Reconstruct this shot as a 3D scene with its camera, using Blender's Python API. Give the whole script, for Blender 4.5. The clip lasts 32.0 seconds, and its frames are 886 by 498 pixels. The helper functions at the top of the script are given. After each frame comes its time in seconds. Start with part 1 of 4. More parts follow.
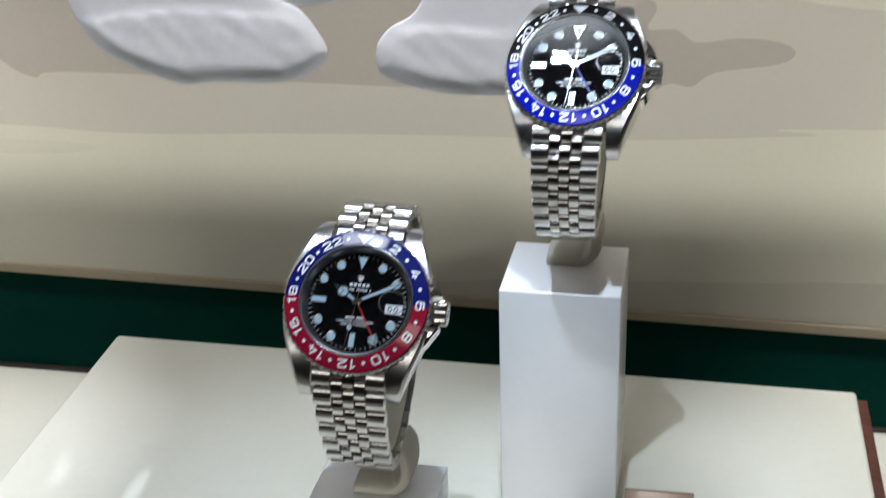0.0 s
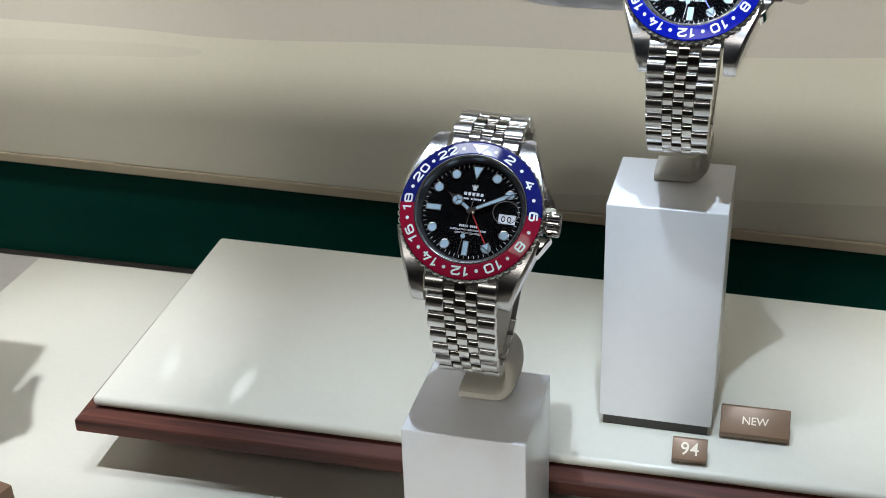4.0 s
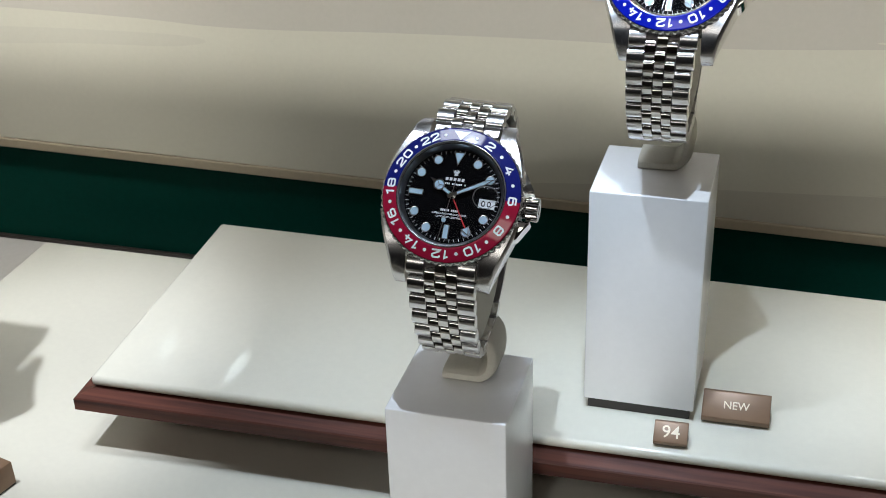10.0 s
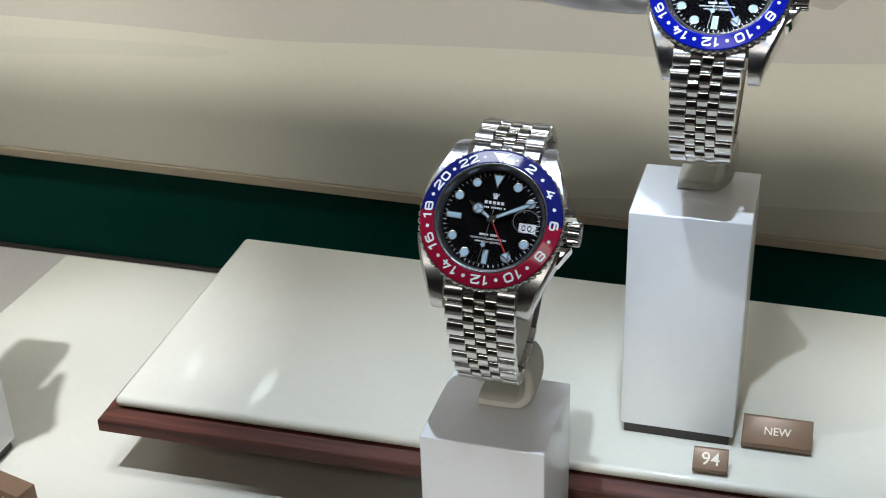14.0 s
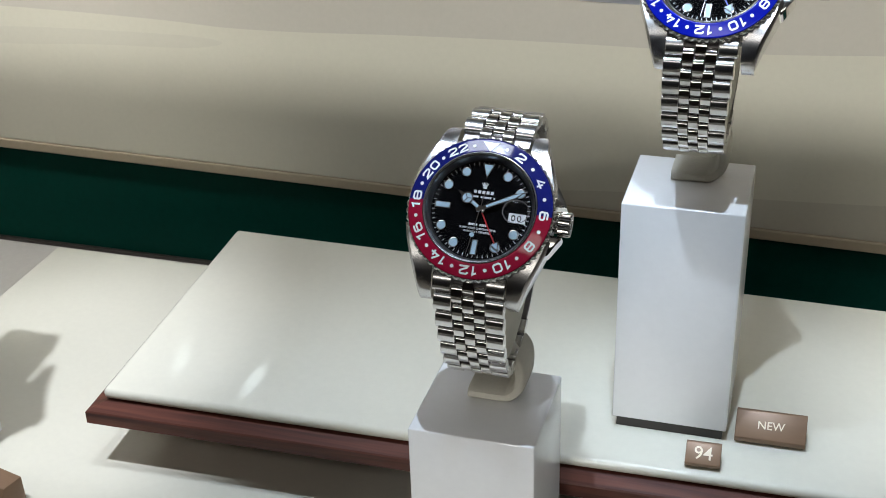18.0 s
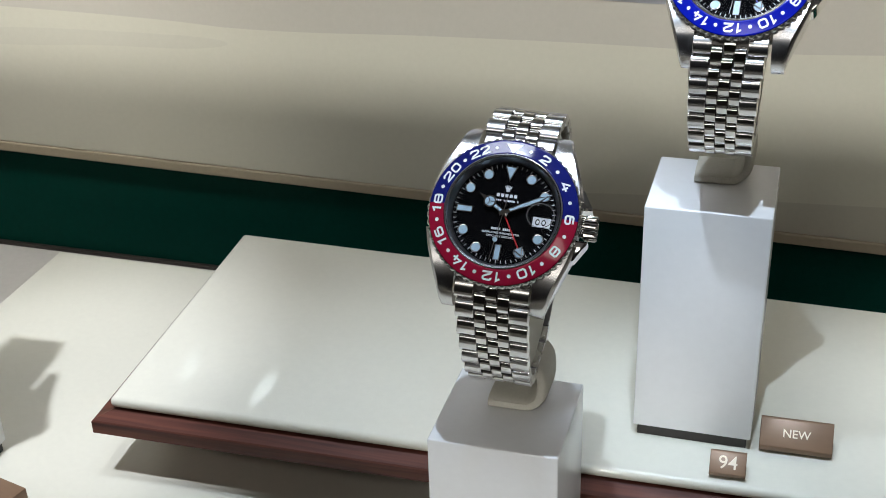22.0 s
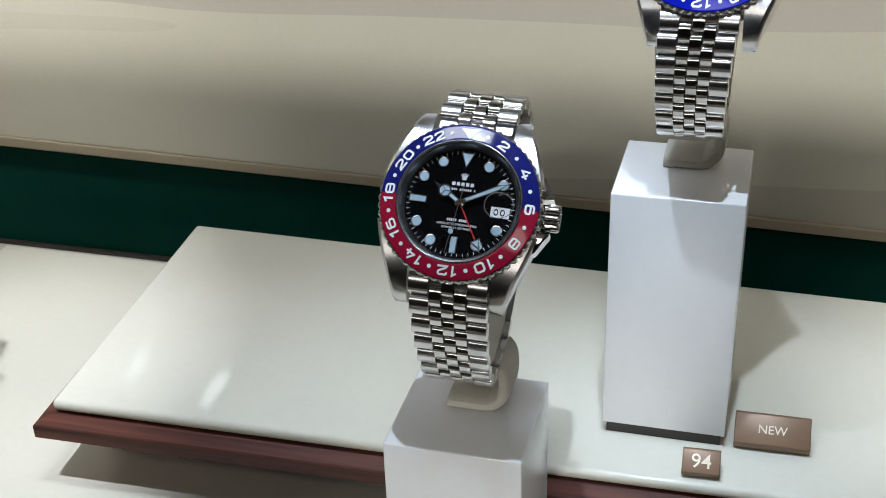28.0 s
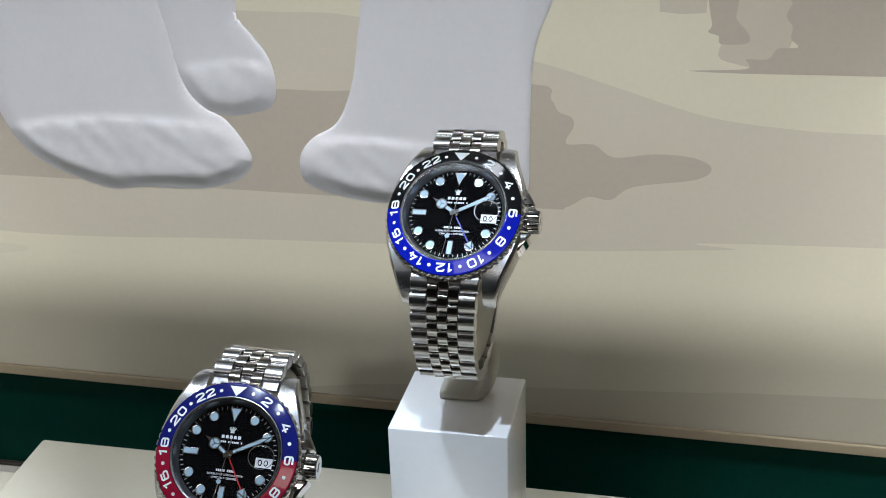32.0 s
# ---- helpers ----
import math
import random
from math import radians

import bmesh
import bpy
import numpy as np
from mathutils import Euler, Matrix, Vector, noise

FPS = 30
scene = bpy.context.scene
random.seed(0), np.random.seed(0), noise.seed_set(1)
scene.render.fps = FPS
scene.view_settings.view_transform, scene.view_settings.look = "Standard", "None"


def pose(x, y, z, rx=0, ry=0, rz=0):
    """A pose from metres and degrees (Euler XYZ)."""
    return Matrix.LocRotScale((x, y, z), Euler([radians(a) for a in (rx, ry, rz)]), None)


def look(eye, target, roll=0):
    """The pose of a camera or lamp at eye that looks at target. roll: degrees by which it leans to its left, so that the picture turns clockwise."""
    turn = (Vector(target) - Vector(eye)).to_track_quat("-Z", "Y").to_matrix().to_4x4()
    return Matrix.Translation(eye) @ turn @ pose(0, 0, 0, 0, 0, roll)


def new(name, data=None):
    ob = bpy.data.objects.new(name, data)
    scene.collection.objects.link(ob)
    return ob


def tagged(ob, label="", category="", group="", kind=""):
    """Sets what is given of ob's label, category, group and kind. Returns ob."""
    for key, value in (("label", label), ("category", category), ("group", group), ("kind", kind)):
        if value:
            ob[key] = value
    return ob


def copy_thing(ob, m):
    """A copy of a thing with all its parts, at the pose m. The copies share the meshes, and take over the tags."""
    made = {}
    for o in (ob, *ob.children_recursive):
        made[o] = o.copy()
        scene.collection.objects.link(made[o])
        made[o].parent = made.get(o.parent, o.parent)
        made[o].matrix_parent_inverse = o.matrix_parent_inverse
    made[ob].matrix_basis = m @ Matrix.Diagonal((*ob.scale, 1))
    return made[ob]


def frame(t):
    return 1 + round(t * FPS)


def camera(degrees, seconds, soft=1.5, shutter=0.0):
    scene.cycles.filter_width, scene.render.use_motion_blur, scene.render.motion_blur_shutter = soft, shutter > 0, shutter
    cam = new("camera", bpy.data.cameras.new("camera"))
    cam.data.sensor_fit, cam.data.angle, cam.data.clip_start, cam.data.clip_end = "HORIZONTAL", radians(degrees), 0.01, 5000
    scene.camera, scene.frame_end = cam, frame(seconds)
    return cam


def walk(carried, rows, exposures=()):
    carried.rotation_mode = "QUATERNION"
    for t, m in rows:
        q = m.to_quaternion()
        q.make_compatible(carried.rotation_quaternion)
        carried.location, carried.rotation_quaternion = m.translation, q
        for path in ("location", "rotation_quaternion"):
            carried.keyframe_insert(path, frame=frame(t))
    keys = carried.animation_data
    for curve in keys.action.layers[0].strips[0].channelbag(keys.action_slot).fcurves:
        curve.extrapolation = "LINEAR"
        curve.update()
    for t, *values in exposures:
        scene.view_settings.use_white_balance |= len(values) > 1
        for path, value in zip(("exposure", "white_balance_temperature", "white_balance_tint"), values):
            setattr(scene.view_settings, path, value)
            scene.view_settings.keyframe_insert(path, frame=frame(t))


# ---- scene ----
# Distances in the numbers below are millimetres unless they are handed to lamps or the camera.
from mathutils.geometry import delaunay_2d_cdt

MM = 0.001

# ---------------------------------------------------------------- camera
cam = camera(37.94, 32.0, soft=0.6, shutter=0.4)
cam.data.dof.use_dof, cam.data.dof.focus_distance, cam.data.dof.aperture_fstop = True, 0.365, 80.0
PATH = [
    (0, (0.03855, -0.36597, 0.25469), (-0.03728, -0.00910, 0.09069), -1.944),
    (0.5, (0.02481, -0.36779, 0.24454), (-0.05277, -0.01847, 0.06578), -1.947),
    (1, (0.01611, -0.36460, 0.24327), (-0.06706, -0.02045, 0.05716), -1.938),
    (1.5, (0.02049, -0.36481, 0.24647), (-0.06550, -0.02239, 0.05843), -1.942),
    (2, (0.02177, -0.36926, 0.25276), (-0.06661, -0.02723, 0.06515), -1.948),
    (2.5, (0.02203, -0.36956, 0.25123), (-0.06865, -0.02822, 0.06344), -1.894),
    (3, (0.02353, -0.36971, 0.25097), (-0.06957, -0.02902, 0.06317), -1.897),
    (3.5, (0.02852, -0.37151, 0.25452), (-0.06610, -0.03095, 0.06726), -1.861),
    (5.5, (0.02962, -0.37645, 0.25767), (-0.06932, -0.03745, 0.06981), -1.888),
    (6, (0.02850, -0.37533, 0.25497), (-0.07131, -0.03679, 0.06674), -1.886),
    (6.5, (0.02915, -0.37949, 0.25929), (-0.07148, -0.04061, 0.07211), -1.889),
    (7, (0.03730, -0.37690, 0.25837), (-0.06303, -0.03837, 0.07040), -1.869),
    (7.5, (0.03845, -0.37873, 0.26030), (-0.06245, -0.04040, 0.07228), -1.916),
    (8, (0.04106, -0.37835, 0.26048), (-0.06008, -0.03985, 0.07289), -1.856),
    (8.5, (0.03791, -0.37923, 0.26047), (-0.06370, -0.04110, 0.07248), -1.876),
    (9, (0.04106, -0.37977, 0.26038), (-0.06026, -0.04175, 0.07203), -1.866),
    (9.5, (0.04025, -0.38206, 0.26147), (-0.06156, -0.04383, 0.07374), -1.866),
    (10, (0.04199, -0.37975, 0.25788), (-0.05976, -0.04212, 0.06905), -1.900),
    (10.5, (0.04227, -0.37511, 0.25575), (-0.05978, -0.03705, 0.06785), -1.875),
    (11, (0.04051, -0.37329, 0.25711), (-0.06173, -0.03555, 0.06875), -1.886),
    (11.5, (0.03688, -0.37318, 0.25802), (-0.06643, -0.03556, 0.07004), -1.994),
    (12, (0.03755, -0.37267, 0.25647), (-0.06516, -0.03507, 0.06812), -1.904),
    (12.5, (0.03734, -0.36912, 0.25571), (-0.06600, -0.03166, 0.06746), -1.948),
    (13, (0.03759, -0.36901, 0.25762), (-0.06605, -0.03147, 0.06968), -1.926),
    (13.5, (0.03967, -0.36956, 0.25759), (-0.06420, -0.03230, 0.06927), -1.955),
    (14, (0.03140, -0.37046, 0.25930), (-0.07342, -0.03364, 0.07072), -1.981),
    (14.5, (0.02845, -0.37172, 0.26116), (-0.07669, -0.03473, 0.07305), -1.985),
    (16.5, (0.03475, -0.36727, 0.25611), (-0.07015, -0.03118, 0.06627), -1.784),
    (17, (0.03471, -0.36671, 0.25750), (-0.07038, -0.03022, 0.06846), -1.801),
    (17.5, (0.03690, -0.36628, 0.25666), (-0.06802, -0.02986, 0.06743), -1.817),
    (18, (0.03350, -0.36651, 0.25549), (-0.07145, -0.03023, 0.06601), -1.810),
    (18.5, (0.03298, -0.36622, 0.25762), (-0.07221, -0.02987, 0.06841), -1.864),
    (19, (0.02670, -0.36415, 0.25606), (-0.07826, -0.02793, 0.06649), -1.846),
    (19.5, (0.02690, -0.36114, 0.25470), (-0.07764, -0.02467, 0.06533), -1.817),
    (20, (0.03258, -0.35582, 0.25358), (-0.07141, -0.01942, 0.06380), -1.850),
    (20.5, (0.03404, -0.35162, 0.25103), (-0.06962, -0.01519, 0.06112), -1.848),
    (21, (0.03129, -0.35250, 0.24873), (-0.07202, -0.01603, 0.05871), -1.818),
    (21.5, (0.02762, -0.35711, 0.25046), (-0.07533, -0.02041, 0.06062), -1.850),
    (22, (0.02374, -0.35929, 0.25133), (-0.07947, -0.02215, 0.06244), -1.801),
    (22.5, (0.02480, -0.35538, 0.25127), (-0.07804, -0.01835, 0.06196), -1.850),
    (23, (0.02659, -0.35317, 0.25209), (-0.07546, -0.01573, 0.06309), -1.845),
    (23.5, (0.02729, -0.35020, 0.25061), (-0.07410, -0.01298, 0.06087), -1.795),
    (24, (0.02717, -0.34994, 0.24889), (-0.07342, -0.01263, 0.05888), -1.784),
    (24.5, (0.02971, -0.34783, 0.24730), (-0.07043, -0.01026, 0.05751), -1.811),
    (25, (0.03090, -0.34771, 0.24617), (-0.06858, -0.01043, 0.05552), -1.819),
    (25.5, (0.02856, -0.34511, 0.24444), (-0.07033, -0.00803, 0.05314), -1.788),
    (27.5, (0.02152, -0.33924, 0.24246), (-0.07432, -0.00276, 0.04856), -1.856),
    (28, (0.02330, -0.33900, 0.24319), (-0.07194, -0.00220, 0.04956), -1.880),
    (28.5, (0.03172, -0.34062, 0.25296), (-0.06308, -0.00345, 0.05975), -1.871),
    (29, (0.06164, -0.33960, 0.28085), (-0.03253, -0.00003, 0.09158), -1.890),
    (29.5, (0.07107, -0.35093, 0.30853), (-0.02164, -0.00050, 0.13941), -1.928),
    (30, (0.07947, -0.35432, 0.30340), (-0.00661, 0.00426, 0.14845), -1.811),
    (30.5, (0.07519, -0.35751, 0.29742), (-0.00832, 0.00160, 0.14228), -1.853),
    (31, (0.07562, -0.35390, 0.29154), (-0.00665, 0.00541, 0.13620), -1.866),
    (31.5, (0.07548, -0.34946, 0.28609), (-0.00532, 0.01000, 0.13034), -1.852),
    (32, (0.07364, -0.34688, 0.28430), (-0.00637, 0.01288, 0.12883), -1.837),
]
walk(cam, [(t, look(eye, target, roll)) for t, eye, target, roll in PATH], exposures=((0.0, 0.0), (32.0, 0.0)))

# ---------------------------------------------------------------- light
world = bpy.data.worlds.new("shop_air")
scene.world = world
world.use_nodes = True
world.node_tree.nodes["Background"].inputs[0].default_value = (0.80, 0.84, 0.90, 1)
world.node_tree.nodes["Background"].inputs[1].default_value = 0.02


def spot_lamp(name, eye, target, watts, degrees, blend, size, colour):
    data = bpy.data.lights.new(name, "SPOT")
    data.energy, data.spot_size, data.spot_blend, data.shadow_soft_size, data.color = watts, radians(degrees), blend, size, colour
    ob = new(name, data)
    ob.matrix_world = look(eye, target)
    return ob


def area_lamp(name, eye, target, watts, wide, deep, colour):
    data = bpy.data.lights.new(name, "AREA")
    data.energy, data.shape, data.size, data.size_y, data.color = watts, "RECTANGLE", wide, deep, colour
    ob = new(name, data)
    ob.matrix_world = look(eye, target)
    return ob


# a row of LED heads in the roof of the case, a wall washer, and the shop's ceiling light
COOL, NEUTRAL = (0.69, 0.83, 1.0), (0.985, 0.99, 0.985)
PALE = (0.85, 0.91, 1.0)
for lamp_x, lamp_y, aim, lamp_watts, lamp_degrees, lamp_colour in (
        (-0.065, -0.092, (-0.052, -0.055, 0.0), 3.8, 42, COOL), (0.008, -0.142, (0.022, -0.004, 0.0), 4.5, 23, COOL),
        (0.175, -0.045, (0.145, 0.035, 0.0), 6.6, 32, PALE), (-0.160, -0.060, (-0.160, 0.020, 0.0), 2.0, 38, PALE),
        (-0.140, -0.175, (-0.130, -0.150, 0.0), 4.2, 26, PALE), (0.060, -0.175, (0.055, -0.150, 0.0), 4.2, 26, PALE)):
    spot_lamp("led_head", (lamp_x, lamp_y, 0.430), aim, lamp_watts, lamp_degrees, 0.9, 0.0026, lamp_colour)
spot_lamp("led_head", (-0.238, -0.165, 0.430), (-0.250, -0.020, 0.0), 10.0, 28, 0.9, 0.005, PALE)
# two narrow spots, added to imitate thin strokes of light thrown on the plate by polished steel
for pin_x, pin_y, pin_turn, pin_watts in ((-0.177, -0.016, 14, 2.6), (-0.1455, -0.023, 2, 4.2)):
    pin = spot_lamp("glint_spot", (pin_x, pin_y, 0.430), (pin_x, pin_y, 0.0), pin_watts, 3.6, 1.0, 0.0008, COOL)
    pin.matrix_world = pose(pin_x, pin_y, 0.430, 0, 0, pin_turn) @ Matrix.Diagonal((0.27, 1, 1, 1))
# fill lamps added low in front of the glass, in place of light bounced on to the two blocks, and two on the backdrop
spot_lamp("front_fill", (-0.045, -0.400, 0.070), (-0.048, -0.084, 0.012), 1.5, 20, 0.9, 0.010, NEUTRAL)
block_fill = spot_lamp("front_fill", (0.020, -0.400, 0.024), (0.000, -0.018, 0.036), 0.95, 13.5, 0.7, 0.010, NEUTRAL)
block_fill.matrix_world = block_fill.matrix_world @ Matrix.Diagonal((0.52, 1, 1, 1))
# unseen fill lamps, added only to brighten the backdrop left and right
for head_x, head_z, head_watts, head_degrees in ((-0.36, 0.040, 4.6, 56), (0.23, 0.000, 4.9, 54)):
    spot_lamp("backdrop_fill", (head_x, 0.000, 0.385), (head_x, 0.138, head_z), head_watts, head_degrees, 1.0, 0.02, NEUTRAL)
area_lamp("led_panel", (-0.100, -0.068, 0.462), (-0.100, -0.067, 0.0), 0.19, 0.136, 0.044, PALE)
area_lamp("led_panel", (0.006, 0.000, 0.3925), (0.006, 0.001, 0.0), 0.045, 0.040, 0.034, PALE)
# the wall washer lies in an unseen trough added under the roof, so that its lip cuts the light off low on the panel
washer = area_lamp("wall_washer", (-0.29, 0.000, 0.455), (-0.29, 0.138, 0.010), 1.13, 1.2, 0.0016, NEUTRAL)
washer.data.spread = radians(42)
area_lamp("shop_light", (0.3, -2.7, 2.35), (0.0, 0.0, 0.05), 11, 2.4, 0.6, (1.0, 0.95, 0.87))


# ---------------------------------------------------------------- materials
def material(name, colour, rough=0.5, metal=0.0, coat=0.0, vary=0.06, grain=400.0, stain=18.0, bump=0.0, bump_scale=2500.0, spec=0.5, stretch=(1, 1, 1)):
    """A surface with variation at two scales (grain and stains, in 1/m) and fine relief."""
    m = bpy.data.materials.new(name)
    m.use_nodes = True
    n, l = m.node_tree.nodes, m.node_tree.links
    b = n["Principled BSDF"]
    b.inputs["Roughness"].default_value, b.inputs["Metallic"].default_value = rough, metal
    b.inputs["Coat Weight"].default_value, b.inputs["Specular IOR Level"].default_value = coat, spec
    b.inputs["Coat Roughness"].default_value = 0.08
    co = n.new("ShaderNodeTexCoord")
    mp = n.new("ShaderNodeMapping")
    mp.inputs["Scale"].default_value = stretch
    l.new(co.outputs["Object"], mp.inputs[0])

    def noisy(scale, detail):
        t = n.new("ShaderNodeTexNoise")
        t.inputs["Scale"].default_value, t.inputs["Detail"].default_value = scale, detail
        l.new(mp.outputs[0], t.inputs["Vector"])
        return t.outputs["Fac"]

    fine, broad = noisy(grain, 3), noisy(stain, 2)
    add = n.new("ShaderNodeMath")
    add.operation = "ADD"
    l.new(fine, add.inputs[0]), l.new(broad, add.inputs[1])
    rng = n.new("ShaderNodeMapRange")
    rng.inputs[1].default_value, rng.inputs[2].default_value = 0.6, 1.4
    rng.inputs[3].default_value, rng.inputs[4].default_value = 1 - vary, 1 + vary
    l.new(add.outputs[0], rng.inputs[0])
    mul = n.new("ShaderNodeVectorMath")
    mul.operation = "SCALE"
    mul.inputs[0].default_value = colour
    l.new(rng.outputs[0], mul.inputs["Scale"])
    l.new(mul.outputs[0], b.inputs["Base Color"])
    rr = n.new("ShaderNodeMapRange")
    rr.inputs[3].default_value, rr.inputs[4].default_value = rough * 0.88, min(1.0, rough * 1.14)
    l.new(broad, rr.inputs[0])
    l.new(rr.outputs[0], b.inputs["Roughness"])
    if bump:
        bp = n.new("ShaderNodeBump")
        bp.inputs["Strength"].default_value, bp.inputs["Distance"].default_value = bump, 0.0002
        l.new(noisy(bump_scale, 2), bp.inputs["Height"])
        l.new(bp.outputs[0], b.inputs["Normal"])
    return m


def wood_material(name, dark, light, rough):
    m = material(name, dark, rough, coat=0.05, spec=0.3, bump=0.15, bump_scale=900, stretch=(0.08, 1, 1))
    n, l = m.node_tree.nodes, m.node_tree.links
    b = n["Principled BSDF"]
    co, mp = n.new("ShaderNodeTexCoord"), n.new("ShaderNodeMapping")
    mp.inputs["Scale"].default_value = (14, 420, 420)
    l.new(co.outputs["Object"], mp.inputs[0])
    t = n.new("ShaderNodeTexNoise")
    t.inputs["Scale"].default_value, t.inputs["Detail"].default_value, t.inputs["Distortion"].default_value = 1.0, 6, 0.6
    l.new(mp.outputs[0], t.inputs["Vector"])
    r = n.new("ShaderNodeValToRGB")
    r.color_ramp.elements[0].position, r.color_ramp.elements[0].color = 0.32, (*dark, 1)
    r.color_ramp.elements[1].position, r.color_ramp.elements[1].color = 0.72, (*light, 1)
    l.new(t.outputs["Fac"], r.inputs[0])
    l.new(r.outputs[0], b.inputs["Base Color"])
    return m


CREAM = material("cream_leatherette", (0.64, 0.62, 0.53), 0.34, coat=0.4, vary=0.03, bump=0.12, bump_scale=1800)
LACQUER = material("white_lacquer", (0.84, 0.84, 0.84), 0.20, vary=0.02, bump=0.03)
FLOOR_CLOTH = material("greige_floor", (0.50, 0.47, 0.43), 0.55, vary=0.05, bump=0.1)
WALNUT = wood_material("walnut", (0.042, 0.012, 0.008), (0.125, 0.039, 0.025), 0.42)
GREEN = material("green_leather", (0.0006, 0.034, 0.024), 0.5, spec=0.06, vary=0.12, bump=0.25, bump_scale=1500)
BEIGE = material("beige_paint", (0.455, 0.425, 0.36), 0.5, vary=0.03, stain=9, bump=0.05)
DUNE = material("sand_paint", (0.53, 0.505, 0.41), 0.5, vary=0.03, stain=9, bump=0.05)
DUNE_LOW = material("pale_sand_paint", (0.455, 0.425, 0.345), 0.5, vary=0.03, stain=9, bump=0.05)
SKY = material("pale_cream_paint", (0.60, 0.585, 0.50), 0.5, vary=0.03, stain=9, bump=0.05)
FAINT = material("faint_grey_sand_paint", (0.50, 0.475, 0.39), 0.5, vary=0.03, stain=9, bump=0.05)
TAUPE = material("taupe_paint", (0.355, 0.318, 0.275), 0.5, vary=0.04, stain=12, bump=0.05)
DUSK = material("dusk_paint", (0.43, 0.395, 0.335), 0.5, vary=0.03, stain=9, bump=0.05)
EDGE = material("raw_edge", (0.33, 0.275, 0.19), 0.5, vary=0.06)
PLASTER = material("white_plaster", (0.485, 0.495, 0.535), 0.55, vary=0.03, stain=25, bump=0.1, bump_scale=700)
BRONZE = material("bronze_satin", (0.22, 0.132, 0.078), 0.42, metal=0.25, vary=0.06, grain=900, stretch=(0.2, 1, 1))
LETTER = material("cream_print", (0.82, 0.72, 0.56), 0.5, vary=0.01)
PADDING = material("padded_cream_suede", (0.52, 0.49, 0.41), 0.75, vary=0.06, grain=1200, bump=0.3, bump_scale=3000)
PALE_ROOF = material("grey_case_roof", (0.50, 0.50, 0.50), 0.5, vary=0.05)
# near black, also used where shade under the blocks is put into the colour
DARK = material("dark_foot_and_shade", (0.03, 0.024, 0.02), 0.4, vary=0.1)
SHOP_CEILING = material("shop_ceiling", (0.4, 0.39, 0.38), 0.8, vary=0.05, grain=20, stain=2)
SHOP = material("shop_wall", (0.13, 0.12, 0.11), 0.7, vary=0.08, grain=20, stain=2)


# ---------------------------------------------------------------- builders
def part(name, bm, mat, parent=None, label="", smooth=False, m=None):
    """Links a bmesh, in millimetres, as one mesh object under a thing or under a part."""
    bmesh.ops.recalc_face_normals(bm, faces=bm.faces)
    bm.transform(Matrix.Scale(MM, 4))
    me = bpy.data.meshes.new(name)
    bm.to_mesh(me)
    bm.free()
    me.materials.append(mat)
    if smooth:
        me.shade_smooth()
        me.set_sharp_from_angle(angle=radians(35))
    ob = new(name, me)
    if parent:
        ob.parent = parent
    if m is not None:
        ob.matrix_basis = m
    if label:
        ob["label"] = label
    return ob


def empty(name, m, label, category, group="", kind=""):
    ob = new(name)
    ob.matrix_world = m
    ob.empty_display_size = 0.01
    return tagged(ob, label, category, group, kind)


def at(x, y, z, rx=0, ry=0, rz=0):
    return pose(x * MM, y * MM, z * MM, rx, ry, rz)


def box(x0, x1, y0, y1, z0, z1, bevel=0.0, segments=2, bm=None):
    own = bmesh.new()
    bmesh.ops.create_cube(own, size=1)
    for v in own.verts:
        v.co = ((x0 + x1) / 2 + v.co.x * (x1 - x0), (y0 + y1) / 2 + v.co.y * (y1 - y0), (z0 + z1) / 2 + v.co.z * (z1 - z0))
    if bevel:
        bmesh.ops.bevel(own, geom=own.edges[:], offset=bevel, segments=segments, profile=0.5, affect="EDGES")
    return own if bm is None else merge(bm, own)


def merge(bm, other):
    me = bpy.data.meshes.new("tmp")
    other.to_mesh(me)
    other.free()
    bm.from_mesh(me)
    bpy.data.meshes.remove(me)
    return bm


def spline(points, closed=True, steps=6):
    """A smooth line through a few points."""
    n, out = len(points), []
    for i in range(n if closed else n - 1):
        p = [np.array(points[(i + k) % n] if closed else points[min(max(i + k, 0), n - 1)], float) for k in (-1, 0, 1, 2)]
        for s in range(steps):
            u = s / steps
            out.append(0.5 * (2 * p[1] + (p[2] - p[0]) * u + (2 * p[0] - 5 * p[1] + 4 * p[2] - p[3]) * u * u + (3 * p[1] - p[0] - 3 * p[2] + p[3]) * u**3))
    if not closed:
        out.append(np.array(points[-1], float))
    return out


def slab(outline, depth, bevel=0.0, segments=2, axis="y"):
    """A flat outline (a, b) pulled out by depth; axis y: a, b are x, z and it comes forward; axis z: they are x, y and it rises."""
    bm = bmesh.new()
    low = [bm.verts.new((a, 0, b) if axis == "y" else (a, b, 0)) for a, b in outline]
    face = bm.faces.new(low)
    push = Vector((0, -depth, 0)) if axis == "y" else Vector((0, 0, depth))
    made = bmesh.ops.extrude_face_region(bm, geom=[face])["geom"]
    top = [g for g in made if isinstance(g, bmesh.types.BMVert)]
    for v in top:
        v.co += push
    if bevel:
        tops = set(top)
        rim = [e for e in bm.edges if e.verts[0] in tops and e.verts[1] in tops]
        bmesh.ops.bevel(bm, geom=rim, offset=bevel, segments=segments, profile=0.5, affect="EDGES")
    return bm


